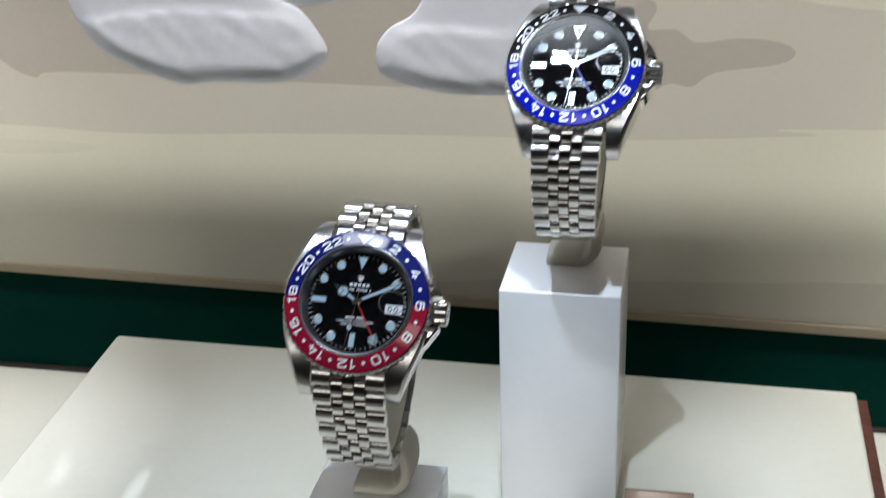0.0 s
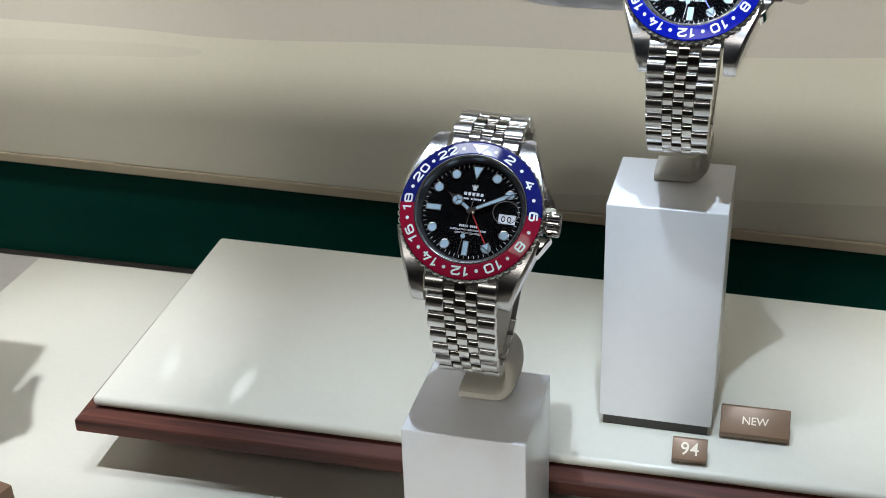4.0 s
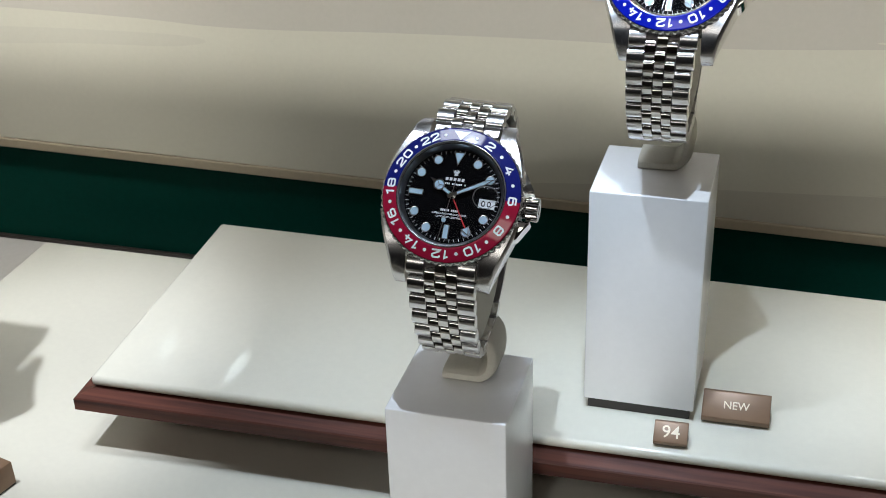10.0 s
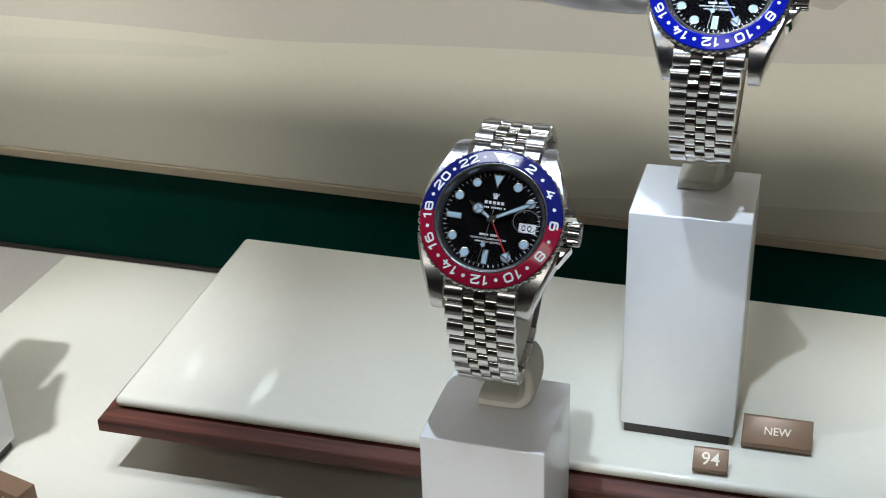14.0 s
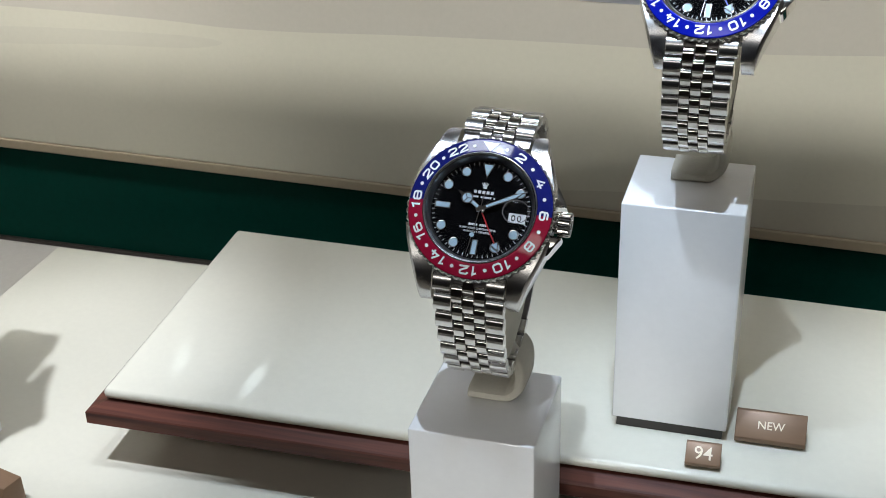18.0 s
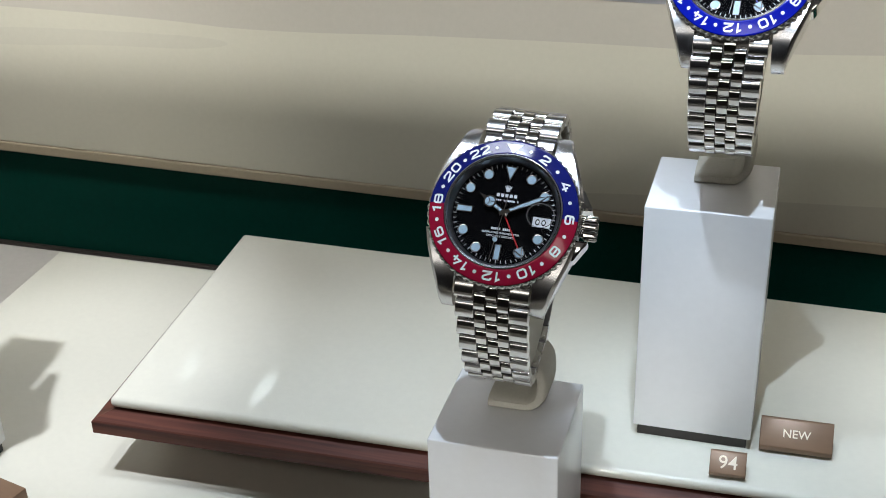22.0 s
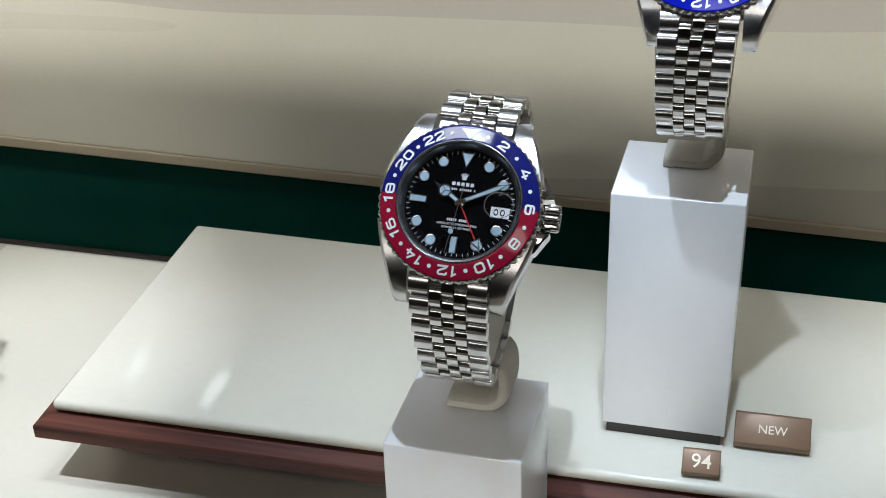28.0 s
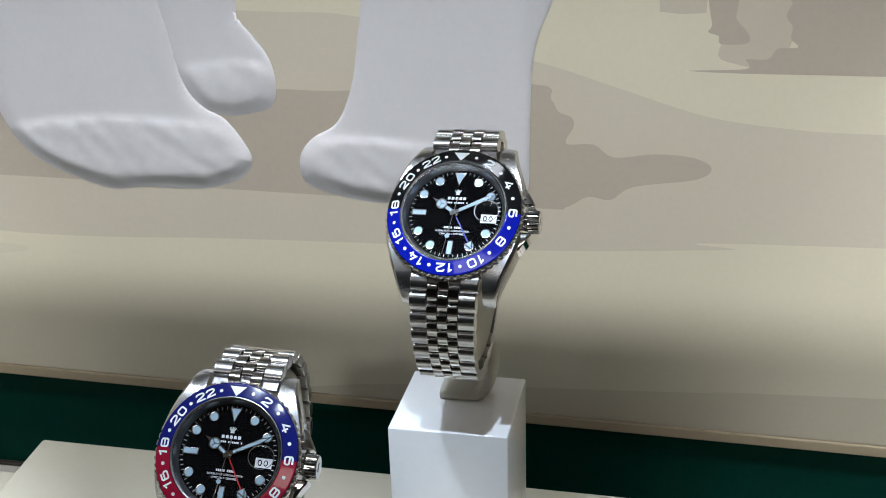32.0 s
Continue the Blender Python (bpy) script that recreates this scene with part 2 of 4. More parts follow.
def lathe(profile, steps=64, a0=0.0, a1=360.0):
    """A profile of (radius, z) turned round z; a full turn closes on itself."""
    bm = bmesh.new()
    full = abs(a1 - a0 - 360) < 1e-6
    cols = []
    for i in range(steps if full else steps + 1):
        a = radians(a0 + (a1 - a0) * i / steps)
        cols.append([bm.verts.new((r * math.cos(a), r * math.sin(a), z)) for r, z in profile])
    for i in range(len(cols) - (0 if full else 1)):
        p, q = cols[i], cols[(i + 1) % len(cols)]
        for k in range(len(profile) - 1):
            bm.faces.new((p[k], q[k], q[k + 1], p[k + 1]))
    bmesh.ops.remove_doubles(bm, verts=bm.verts, dist=1e-5)
    return bm


def text_mesh(body, size, depth=0.0, bold=0.0, align="CENTER", wide=1.0):
    """Lettering in the built-in font as a bmesh, size in millimetres, centred on its origin."""
    cu = bpy.data.curves.new("tmp_text", "FONT")
    cu.body, cu.size, cu.align_x, cu.align_y = body, size, align, "CENTER"
    cu.extrude, cu.offset, cu.resolution_u = depth, bold, 3
    ob = bpy.data.objects.new("tmp_text", cu)
    me = ob.to_mesh()
    bm = bmesh.new()
    bm.from_mesh(me)
    ob.to_mesh_clear()
    bpy.data.objects.remove(ob)
    bpy.data.curves.remove(cu)
    bmesh.ops.remove_doubles(bm, verts=bm.verts, dist=1e-4)
    if wide != 1.0:
        bm.transform(Matrix.Diagonal((wide, 1, 1, 1)))
    return bm


# ---------------------------------------------------------------- setting
part("floor", box(-900, 900, -228, 150, -64, -54), FLOOR_CLOTH).update_tag()
tagged(bpy.data.objects["floor"], "greige cloth floor of the lit display case", "floor", kind="structure")
tagged(part("wall_green", box(-900, 900, 141.5, 151, -54, 40, 0.5), GREEN), "dark green leather band low on the back wall", "wall", kind="structure")
tagged(part("wall_back", box(-900, 900, 138, 150, 0, 480, 0), DUNE, None, "", False, at(0, 0, -0.35, 0, 1.0, 0)), "beige painted back panel of the display case", "wall", kind="structure")
tagged(part("trim", box(-900, 900, 136.6, 141, -5, -0.2, 0.6), EDGE, None, "", False, at(0, 0, -0.35, 0, 1.0, 0)), "thin brown edge under the beige back panel", "trim", kind="structure")
# thin black strip that paints in the darkness of the gap
tagged(part("gap_shade", box(-900, 900, 138.5, 141.4, -54, -52.4, 0.3), DARK), "black strip standing in for the shaded gap under the green band", "trim", kind="structure")
tagged(part("ceiling", box(-900, 900, -230, 150, 470, 490), PALE_ROOF), "grey roof of the display case", "ceiling", kind="structure")
# unseen trough, added to shape the washer's light on the panel
bm = box(-890, 890, -9, 20.0, 394, 396, 0.3)
box(-890, 890, -11, -9, 394, 470, 0.3, bm=bm)
tagged(part("trim_added_light_lip", bm, PALE_ROOF), "unseen grey trough added under the roof to cut off the wall light", "trim", kind="structure")
tagged(part("wall_west", box(-920, -900, -230, 150, -64, 490), BEIGE), "beige side wall of the display case", "wall", kind="structure")
tagged(part("wall_east", box(900, 920, -230, 150, -64, 490), BEIGE), "beige side wall of the display case", "wall", kind="structure")
tagged(part("wall_front", box(-900, 900, -250, -240, -64, 15, 1), BEIGE), "beige front rail of the display case", "wall", kind="structure")
tagged(part("floor_shop", box(-2500, 2500, -4000, -250, -1000, -980), SHOP), "dark shop floor", "floor", kind="structure")
tagged(part("wall_south", box(-2500, 2500, -4000, -3900, -1000, 2600), SHOP), "brown shop wall facing the display", "wall", kind="structure")
tagged(part("wall_shop_west", box(-2520, -2500, -4000, 160, -1000, 2600), SHOP), "brown side wall of the shop", "wall", kind="structure")
tagged(part("wall_shop_east", box(2500, 2520, -4000, 160, -1000, 2600), SHOP), "brown side wall of the shop", "wall", kind="structure")
tagged(part("ceiling_shop", box(-2500, 2500, -4000, 160, 2600, 2620), SHOP_CEILING), "pale shop ceiling", "ceiling", kind="structure")


# ---------------------------------------------------------------- painted relief on the back wall
def painted_layer(name, outline, proud, mat, label, smooth_steps=6):
    ob = part(name, slab(spline(outline, True, smooth_steps), proud), mat, None, "", False, at(0, 137.98, 0))
    return tagged(ob, label, "wall relief", kind="structure")


def straight_layer(name, outline, proud, mat, label):
    ob = part(name, slab(outline, proud), mat, None, "", False, at(0, 137.98, 0))
    return tagged(ob, label, "wall relief", kind="structure")


def band(top):
    """Everything from a line down to the sloping bottom edge of the panel."""
    line = spline(top, False, 6)
    return [tuple(p) for p in line] + [(x, -0.15 - 0.0175 * x) for x in (top[-1][0], top[0][0])]


straight_layer("dune_far", band([(-890, 174), (-300, 178), (-113, 174), (-64, 172), (5, 156), (38, 146), (71, 136), (103, 132), (137, 131), (300, 130), (890, 120)]), 0.03, BEIGE, "pale sand-coloured painted dune layer")
straight_layer("dune_middle", band([(-890, 78), (-332, 74.5), (-215, 71.5), (-135, 74), (-71, 75.5), (10, 76.5), (83, 81), (140, 85), (890, 95)]), 0.07, DUNE, "sand-coloured painted dune layer low on the panel")
straight_layer("dune_near", band([(-110, 2.5), (-60, 8.5), (0, 12), (40, 13.8), (87, 16.2), (147, 19), (890, 45)]), 0.12, DUNE_LOW, "low pale dune layer along the bottom of the panel")
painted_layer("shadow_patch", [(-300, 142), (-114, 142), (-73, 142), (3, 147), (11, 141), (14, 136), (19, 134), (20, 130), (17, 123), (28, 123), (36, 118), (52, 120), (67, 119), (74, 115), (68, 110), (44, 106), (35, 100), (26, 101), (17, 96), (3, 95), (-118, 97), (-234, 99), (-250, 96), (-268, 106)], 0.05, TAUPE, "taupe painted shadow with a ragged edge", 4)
straight_layer("dusk_band", [(6, 186.3), (48.2, 186.1), (131.9, 186.6), (890, 190), (890, 200), (6, 200)], 0.10, DUSK, "brownish painted band high on the panel")
straight_layer("sky_band", [(6, 194.6), (131, 194.1), (890, 191), (890, 470), (6, 470)], 0.22, SKY, "pale cream painted sky layer")
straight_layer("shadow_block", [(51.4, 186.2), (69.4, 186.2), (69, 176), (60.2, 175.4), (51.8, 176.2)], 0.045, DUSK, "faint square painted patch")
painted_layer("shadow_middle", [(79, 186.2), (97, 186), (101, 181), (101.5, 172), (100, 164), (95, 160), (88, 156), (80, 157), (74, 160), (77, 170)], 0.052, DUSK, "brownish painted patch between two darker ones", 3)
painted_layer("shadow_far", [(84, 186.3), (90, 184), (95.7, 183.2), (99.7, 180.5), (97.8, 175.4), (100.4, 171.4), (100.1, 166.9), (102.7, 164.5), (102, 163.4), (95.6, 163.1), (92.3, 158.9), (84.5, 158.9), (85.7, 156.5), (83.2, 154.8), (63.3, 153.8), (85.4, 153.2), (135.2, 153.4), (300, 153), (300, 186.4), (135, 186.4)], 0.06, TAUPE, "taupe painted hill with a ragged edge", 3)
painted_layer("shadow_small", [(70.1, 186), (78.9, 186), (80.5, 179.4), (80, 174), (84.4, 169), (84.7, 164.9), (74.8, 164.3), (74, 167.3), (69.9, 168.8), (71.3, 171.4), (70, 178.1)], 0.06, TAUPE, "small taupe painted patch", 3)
painted_layer("shadow_low", [(-370, 61), (-330, 65), (-262, 66.5), (-232, 66), (-226, 63.5), (-245, 60.5), (-290, 59), (-345, 56)], 0.09, FAINT, "faint greyish painted patch", 4)


def edge_distance(points, outline):
    """How far each point lies from a closed line."""
    a = np.array(outline)
    d = np.roll(a, -1, 0) - a
    p = np.array(points)[:, None]
    u = np.clip(((p - a) * d).sum(-1) / (d * d).sum(-1), 0, 1)
    return np.linalg.norm(p - (a + u[..., None] * d), axis=-1).min(1)


def nearest_edge(points, outline):
    """The place on a closed line that lies nearest to each point."""
    a = np.array(outline)
    d = np.roll(a, -1, 0) - a
    p = np.array(points)[:, None]
    u = np.clip(((p - a) * d).sum(-1) / (d * d).sum(-1), 0, 1)
    q = a + u[..., None] * d
    return q[np.arange(len(q)), np.linalg.norm(p - q, axis=-1).argmin(1)]


def inside(points, outline):
    a = np.array(outline)
    b, p = np.roll(a, -1, 0), np.array(points)
    x, y = p[:, :1], p[:, 1:]
    over = (a[:, 1] > y) != (b[:, 1] > y)
    with np.errstate(divide="ignore", invalid="ignore"):
        cross = x < (b[:, 0] - a[:, 0]) * (y - a[:, 1]) / (b[:, 1] - a[:, 1]) + a[:, 0]
    return (over & cross).sum(1) % 2 == 1


def swelling(outline, depth, soft, base, foot=None, rise=0.9):
    """A rounded form over an outline, with a foot that swells out of it."""
    line = [tuple(p) for p in outline]
    lo, hi = np.min(line, 0), np.max(line, 0)
    pts = []
    for k in np.arange(lo[1], hi[1], 1.7):
        pts += [(x + (0.85 if int(k * 10) % 2 else 0), k) for x in np.arange(lo[0], hi[0], 1.7)]
    n = len(line)
    for off in (0.25, 0.8, 1.6, 2.8):
        for i in range(n):
            d = np.array(line[(i + 1) % n]) - np.array(line[i - 1])
            d /= max(np.linalg.norm(d), 1e-6)
            for sgn in (-1, 1):
                pts.append((line[i][0] - sgn * d[1] * off, line[i][1] + sgn * d[0] * off))
    pts = np.array(pts)
    far = edge_distance(pts, line)
    pts = pts[inside(pts, line) & (far > 0.2)]
    coords = [Vector(p) for p in line] + [Vector(p) for p in pts]
    verts, _, faces, *_ = delaunay_2d_cdt(coords, [(i, (i + 1) % n) for i in range(n)], [], 1, 1e-4)
    flat = np.array([tuple(v) for v in verts])
    far, near = edge_distance(flat, line), nearest_edge(flat, line)
    above = np.clip((flat[:, 1] - near[:, 1]) / np.maximum(far, 1e-3), 0, 1)
    u = np.clip(far / (1.3 * soft), 0, 1)
    steep = np.clip(0.85 - 1.2 * above, 0.05, 0.9)
    high = depth * (steep * np.sqrt(1 - (1 - u) ** 2) + (1 - steep) * u * u * (3 - 2 * u))
    if foot is not None:
        line_foot = [tuple(p) for p in foot]
        within = np.where(inside(flat, line_foot), 1, -1) * edge_distance(flat, line_foot)
        w = np.clip((within + 1.0) / 5.0, 0, 1)
        w = w * w * (3 - 2 * w) * np.clip(far / 7, 0, 1)
        crease = np.array([noise.noise(Vector((x * 0.11 + z * 0.09, z * 0.09, 3.0))) + 0.6 * noise.noise(Vector((x * 0.2 - z * 0.15, z * 0.22, 8.0))) for x, z in flat])
        high = high + w * (rise + 0.42 * crease)
    bm = bmesh.new()
    made = [bm.verts.new((x, base - h, z)) for (x, z), h in zip(flat, high)]
    for f in faces:
        if len(set(f)) > 2:
            bm.faces.new([made[i] for i in f])
    return bm


def relief():
    """White plaster legs, thick and rounded, in one piece."""
    legs = (
        ([(-237, 260), (-236, 200), (-232.5, 160), (-230, 138), (-226.5, 123.5), (-216.5, 109.5), (-199, 100.5), (-181, 95), (-166, 96.5), (-150, 96.5), (-134, 97.5), (-120.5, 102.5), (-115, 110), (-117, 117), (-125, 128), (-134, 133), (-140, 140), (-143, 150), (-145, 162), (-148, 176), (-152, 200), (-155, 260)], 1.5, 6.5, 0,
         [(-226, 122), (-214, 125), (-190, 128.5), (-160, 129), (-136, 127.5), (-118, 124), (-110, 110), (-116, 96), (-150, 90), (-180, 88), (-210, 96), (-228, 108)]),
        ([(-158, 260), (-153.5, 190), (-147.8, 162), (-145.5, 150), (-141.5, 140), (-134, 132.2), (-127, 130.4), (-120, 130), (-107, 133), (-102.5, 138), (-102, 148), (-105, 157), (-110, 164), (-115, 170), (-116, 180), (-112, 260)], 1.2, 6, 0,
         [(-150, 148), (-130, 153), (-112, 154), (-98, 148), (-98, 126), (-130, 126), (-150, 134)]),
        ([(-60, 260), (-64, 180), (-66, 166), (-69, 147), (-74, 133), (-79, 126.5), (-87, 122), (-93, 115), (-94, 107), (-91, 101), (-80, 97), (-66, 94.5), (-49, 94), (-25, 94), (-6, 95.5), (1.5, 101), (2.5, 121), (3, 140), (4, 156), (7, 169), (14, 190), (22, 260)], 1.5, 6.5, 0,
         [(-98, 120), (-84, 123), (-66, 124), (-40, 122), (-10, 122), (8, 116), (6, 88), (-50, 86), (-90, 90), (-100, 104)]),
        ([(-330, 260), (-328, 170), (-320, 140), (-290, 132), (-263, 130), (-246, 132), (-236, 134), (-231.5, 139), (-233.2, 160), (-237, 200), (-240, 260)], 1.2, 6, 0, None),
    )
    bm = bmesh.new()
    for outline, depth, soft, base, foot in legs:
        merge(bm, swelling(spline(outline, True, 4), depth, soft, base, None if foot is None else spline(foot, True, 3)))
    ob = part("wall_relief", bm, PLASTER, None, "", True, at(0, 137.85, 0))
    return tagged(ob, "white plaster relief of broad animal legs on the backdrop", "relief")


relief()


# ---------------------------------------------------------------- plates and boards
def display_platform(corners, top, label, drop):
    """A walnut board with a chamfered rim, on a recessed foot, under a padded plate; corners run round from the front left."""
    cx, cy = np.mean(corners, 0)
    t = empty("display_platform", at(cx, cy, top - drop), label, "platform")
    flat = [Vector((x - cx, y - cy)) for x, y in corners]

    def grown(off):
        out = []
        for i in range(4):
            p, q, r = flat[i - 1], flat[i], flat[(i + 1) % 4]
            a, b = (q - p).normalized(), (r - q).normalized()
            out.append(q + Vector((a.y + b.y, -a.x - b.x)) * off)
        return out

    def stack(levels):
        bm = bmesh.new()
        rings = [[bm.verts.new((p.x, p.y, z)) for p in grown(off)] for off, z in levels]
        for p, q in zip(rings, rings[1:]):
            for i in range(4):
                bm.faces.new((p[i], p[(i + 1) % 4], q[(i + 1) % 4], q[i]))
        bm.faces.new(rings[0][::-1]), bm.faces.new(rings[-1])
        return bm

    plate = stack(((0, drop - 4), (0, drop)))
    bmesh.ops.bevel(plate, geom=plate.edges[:], offset=1.7, segments=5, profile=0.5, affect="EDGES")
    part("plate", plate, CREAM, t, "cream leatherette plate with soft rounded edges", True)
    board = stack(((4.5, drop - 12), (5, drop - 11.5), (5, drop - 7.0), (4.6, drop - 6.5), (-3, drop - 4.05)))
    part("board", board, WALNUT, t, "dark reddish walnut board with a chamfered rim")
    part("foot", stack(((-28, 0), (-28, drop - 12))), WALNUT, t, "recessed dark wooden foot")
    return t


display_platform([(-195.5, -41.5), (102.5, -36), (102.5, 79), (-200.5, 83.5)], 0, "cream padded plate on a dark walnut board, raised", 31)
display_platform([(-308, -190), (240, -190), (240, 100), (-306.5, 102)], -31, "low cream padded plate on the case floor", 23)


# ---------------------------------------------------------------- pedestals
def pedestal(x, y, z0, top, label):
    t = empty("pedestal", at(x, y, z0), label, "pedestal", "white watch pedestals")
    h = top - z0
    part("block", box(-18.5, 18.5, -18.5, 18.5, 4, h, 0.5, 3), LACQUER, t, "", True)
    # the plinth's black colour stands in for the shade in the recess
    part("plinth", box(-17.2, 17.2, -17.2, 17.2, 0, 4), DARK, t, "recessed plinth, coloured black for the shade under the block")
    return t


pedestal(0, 0, 0, 82.2, "tall white lacquered block on the cream plate, holding a watch")
pedestal(-48.4, -65.7, -31, 36.7, "white lacquered block in front of the walnut board, holding a watch")
pedestal(-261, -58.5, -31, 25, "white lacquered block on the low plate")


# ---------------------------------------------------------------- small signs
def sign(x, y, z, wide, high, thick, words, size, label, tilt=28, turn=0, cap=1.0):
    """A bronze block leaning back, with printed words on its face."""
    t = empty("sign", at(x, y, z, 0, 0, turn), label, "sign")
    bm = bmesh.new()
    lean = math.tan(radians(tilt)) * high
    prof = [(0.7, 0.9), (0.0, 0.9 + 0.24 * high), (lean, high), (lean + cap, high), (thick + lean * 1.1, 0.9)]
    rows = [[bm.verts.new((s * wide / 2, b, c)) for b, c in prof] for s in (-1, 1)]
    bm.faces.new(rows[0]), bm.faces.new(rows[1][::-1])
    for i in range(len(prof)):
        j = (i + 1) % len(prof)
        bm.faces.new((rows[0][i], rows[0][j], rows[1][j], rows[1][i]))
    bmesh.ops.bevel(bm, geom=bm.edges[:], offset=0.25, segments=2, profile=0.5, affect="EDGES")
    part("block", bm, BRONZE, t, "", True)
    part("foot", box(-wide / 2 + 0.5, wide / 2 - 0.5, 1.9, thick + lean * 1.1, 0, 0.95), DARK, t, "thin black foot")
    (a, b), (c, d) = prof[1], prof[2]
    face = math.atan2(d - b, c - a)
    m = at(0, (a + c) / 2 - 0.03 * math.sin(face), (b + d) / 2 + 0.03 * math.cos(face), math.degrees(face), 0, 0)
    part("lettering", text_mesh(words, size, 0.02, 0.03), LETTER, t, "cream printed words", False, m)
    return t


sign(32.3, -18.4, 0, 22.2, 9.3, 4, "NEW", 3.7, "bronze block sign reading NEW on the cream plate", 36, 1)
sign(12.9, -35.3, 0, 11.0, 6.9, 3, "94", 6.0, "small square bronze block reading 94 on the cream plate", 38, 2)
sign(-228, -77, -31, 22.4, 10.2, 8, "NEW", 4.2, "bronze block sign on the low cream plate", 14, -14, 8)


# ---------------------------------------------------------------- watches
def plain(name, colour, rough, metal=0.0, coat=0.0, spec=0.5):
    m = bpy.data.materials.new(name)
    m.use_nodes = True
    b = m.node_tree.nodes["Principled BSDF"]
    b.inputs["Base Color"].default_value, b.inputs["Roughness"].default_value = (*colour, 1), rough
    b.inputs["Metallic"].default_value, b.inputs["Coat Weight"].default_value = metal, coat
    b.inputs["Coat Roughness"].default_value, b.inputs["Specular IOR Level"].default_value = 0.02, spec
    return m


def clear(name):
    """A clear pane: what does not mirror goes straight through."""
    m = bpy.data.materials.new(name)
    m.use_nodes = True
    n, l = m.node_tree.nodes, m.node_tree.links
    n.remove(n["Principled BSDF"])
    t, g, f, x = n.new("ShaderNodeBsdfTransparent"), n.new("ShaderNodeBsdfGlossy"), n.new("ShaderNodeFresnel"), n.new("ShaderNodeMixShader")
    g.inputs["Roughness"].default_value, f.inputs["IOR"].default_value = 0.0, 1.25
    l.new(f.outputs[0], x.inputs[0]), l.new(t.outputs[0], x.inputs[1]), l.new(g.outputs[0], x.inputs[2])
    l.new(x.outputs[0], n["Material Output"].inputs["Surface"])
    return m


STEEL_POLISHED = material("polished_steel", (0.78, 0.77, 0.76), 0.07, metal=1.0, vary=0.02, grain=900)
STEEL_BRUSHED = material("brushed_steel", (0.78, 0.775, 0.775), 0.20, metal=1.0, vary=0.05, grain=3000, stretch=(0.06, 1, 1))
STEEL_SATIN = material("satin_steel", (0.74, 0.735, 0.74), 0.25, metal=1.0, vary=0.05, grain=3000, stretch=(1, 0.06, 1))
STEEL_FLANGE = material("brushed_flange_steel", (0.45, 0.45, 0.48), 0.30, metal=1.0, vary=0.05)
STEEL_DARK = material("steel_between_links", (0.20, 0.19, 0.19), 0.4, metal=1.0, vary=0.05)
BLUE = plain("blue_ceramic", (0.010, 0.014, 0.14), 0.09, coat=0.3)
BRIGHT_BLUE = plain("bright_blue_ceramic", (0.004, 0.010, 0.30), 0.09, coat=0.3)
RED = plain("red_ceramic", (0.33, 0.010, 0.035), 0.09, coat=0.3)
BLACK = plain("black_ceramic", (0.006, 0.006, 0.007), 0.08, coat=0.3)
DIAL = plain("black_lacquer_dial", (0.003, 0.003, 0.0035), 0.4, spec=0.0)
LUME = plain("pale_lume", (0.34, 0.47, 0.56), 0.5)
PRINT = plain("white_print", (0.75, 0.76, 0.78), 0.5)
NUMERAL = plain("platinum_numerals", (0.90, 0.91, 0.92), 0.35)
RED_HAND = plain("red_hand_paint", (0.50, 0.008, 0.012), 0.35)
BLUE_HAND = plain("blue_hand_paint", (0.010, 0.022, 0.40), 0.35)
CRYSTAL = clear("sapphire_crystal")

LOOP = spline([(-17.5, -1.8), (-21.5, -3.0), (-25.5, -6), (-30, -11.5), (-33.9, -17.8), (-36.4, -24.2), (-37.4, -29.4), (-36.2, -34.4), (-32.2, -39.2), (-24.5, -44.6), (-12, -47.6), (4, -46.6), (17, -42), (25.8, -33.5), (30.4, -24.8), (31.6, -17.6), (31.0, -12), (28.7, -7.5), (25, -4.3), (21.3, -2.7), (17.5, -1.8)], False, 12)
RUN = np.concatenate([[0], np.cumsum([np.linalg.norm(b - a) for a, b in zip(LOOP, LOOP[1:])])])


def on_loop(s):
    """Place and heading on the bracelet's line, s millimetres from the six o'clock end."""
    y, z = (float(np.interp(s, RUN, [p[k] for p in LOOP])) for k in (0, 1))
    y2, z2 = (float(np.interp(s + 0.4, RUN, [p[k] for p in LOOP])) for k in (0, 1))
    y1, z1 = (float(np.interp(s - 0.4, RUN, [p[k] for p in LOOP])) for k in (0, 1))
    return y, z, math.atan2(z2 - z1, y2 - y1)


def link_mesh(name, wide, long, high, mat, flat):
    """One bracelet link, lying along y with its round back up."""
    prof = [(-0.30, -0.95), (-0.44, -0.55), (-0.5, -0.05), (-0.475, 0.34), (-0.40, 0.66), (-0.20 - flat, 0.92), (0.0, 1.0), (0.20 + flat, 0.92), (0.40, 0.66), (0.475, 0.34), (0.5, -0.05), (0.44, -0.55), (0.30, -0.95)]
    bm = bmesh.new()
    rows = [[bm.verts.new((s * wide / 2, a * long * q, b * high * q)) for a, b in prof] for s, q in ((-1, 0.93), (-0.94, 1), (0.94, 1), (1, 0.93))]
    for p, q in zip(rows, rows[1:]):
        for i in range(len(prof) - 1):
            bm.faces.new((p[i], p[i + 1], q[i + 1], q[i]))
        bm.faces.new((p[-1], p[0], q[0], q[-1]))
    bm.faces.new(rows[0]), bm.faces.new(rows[-1][::-1])
    ob = part(name, bm, mat, None, "", True)
    me = ob.data
    bpy.data.objects.remove(ob)
    return me


PITCH = 5.75
OUTER_LINK = link_mesh("outer_link", 5.1, PITCH * 0.965, 1.75, STEEL_BRUSHED, 0.02)
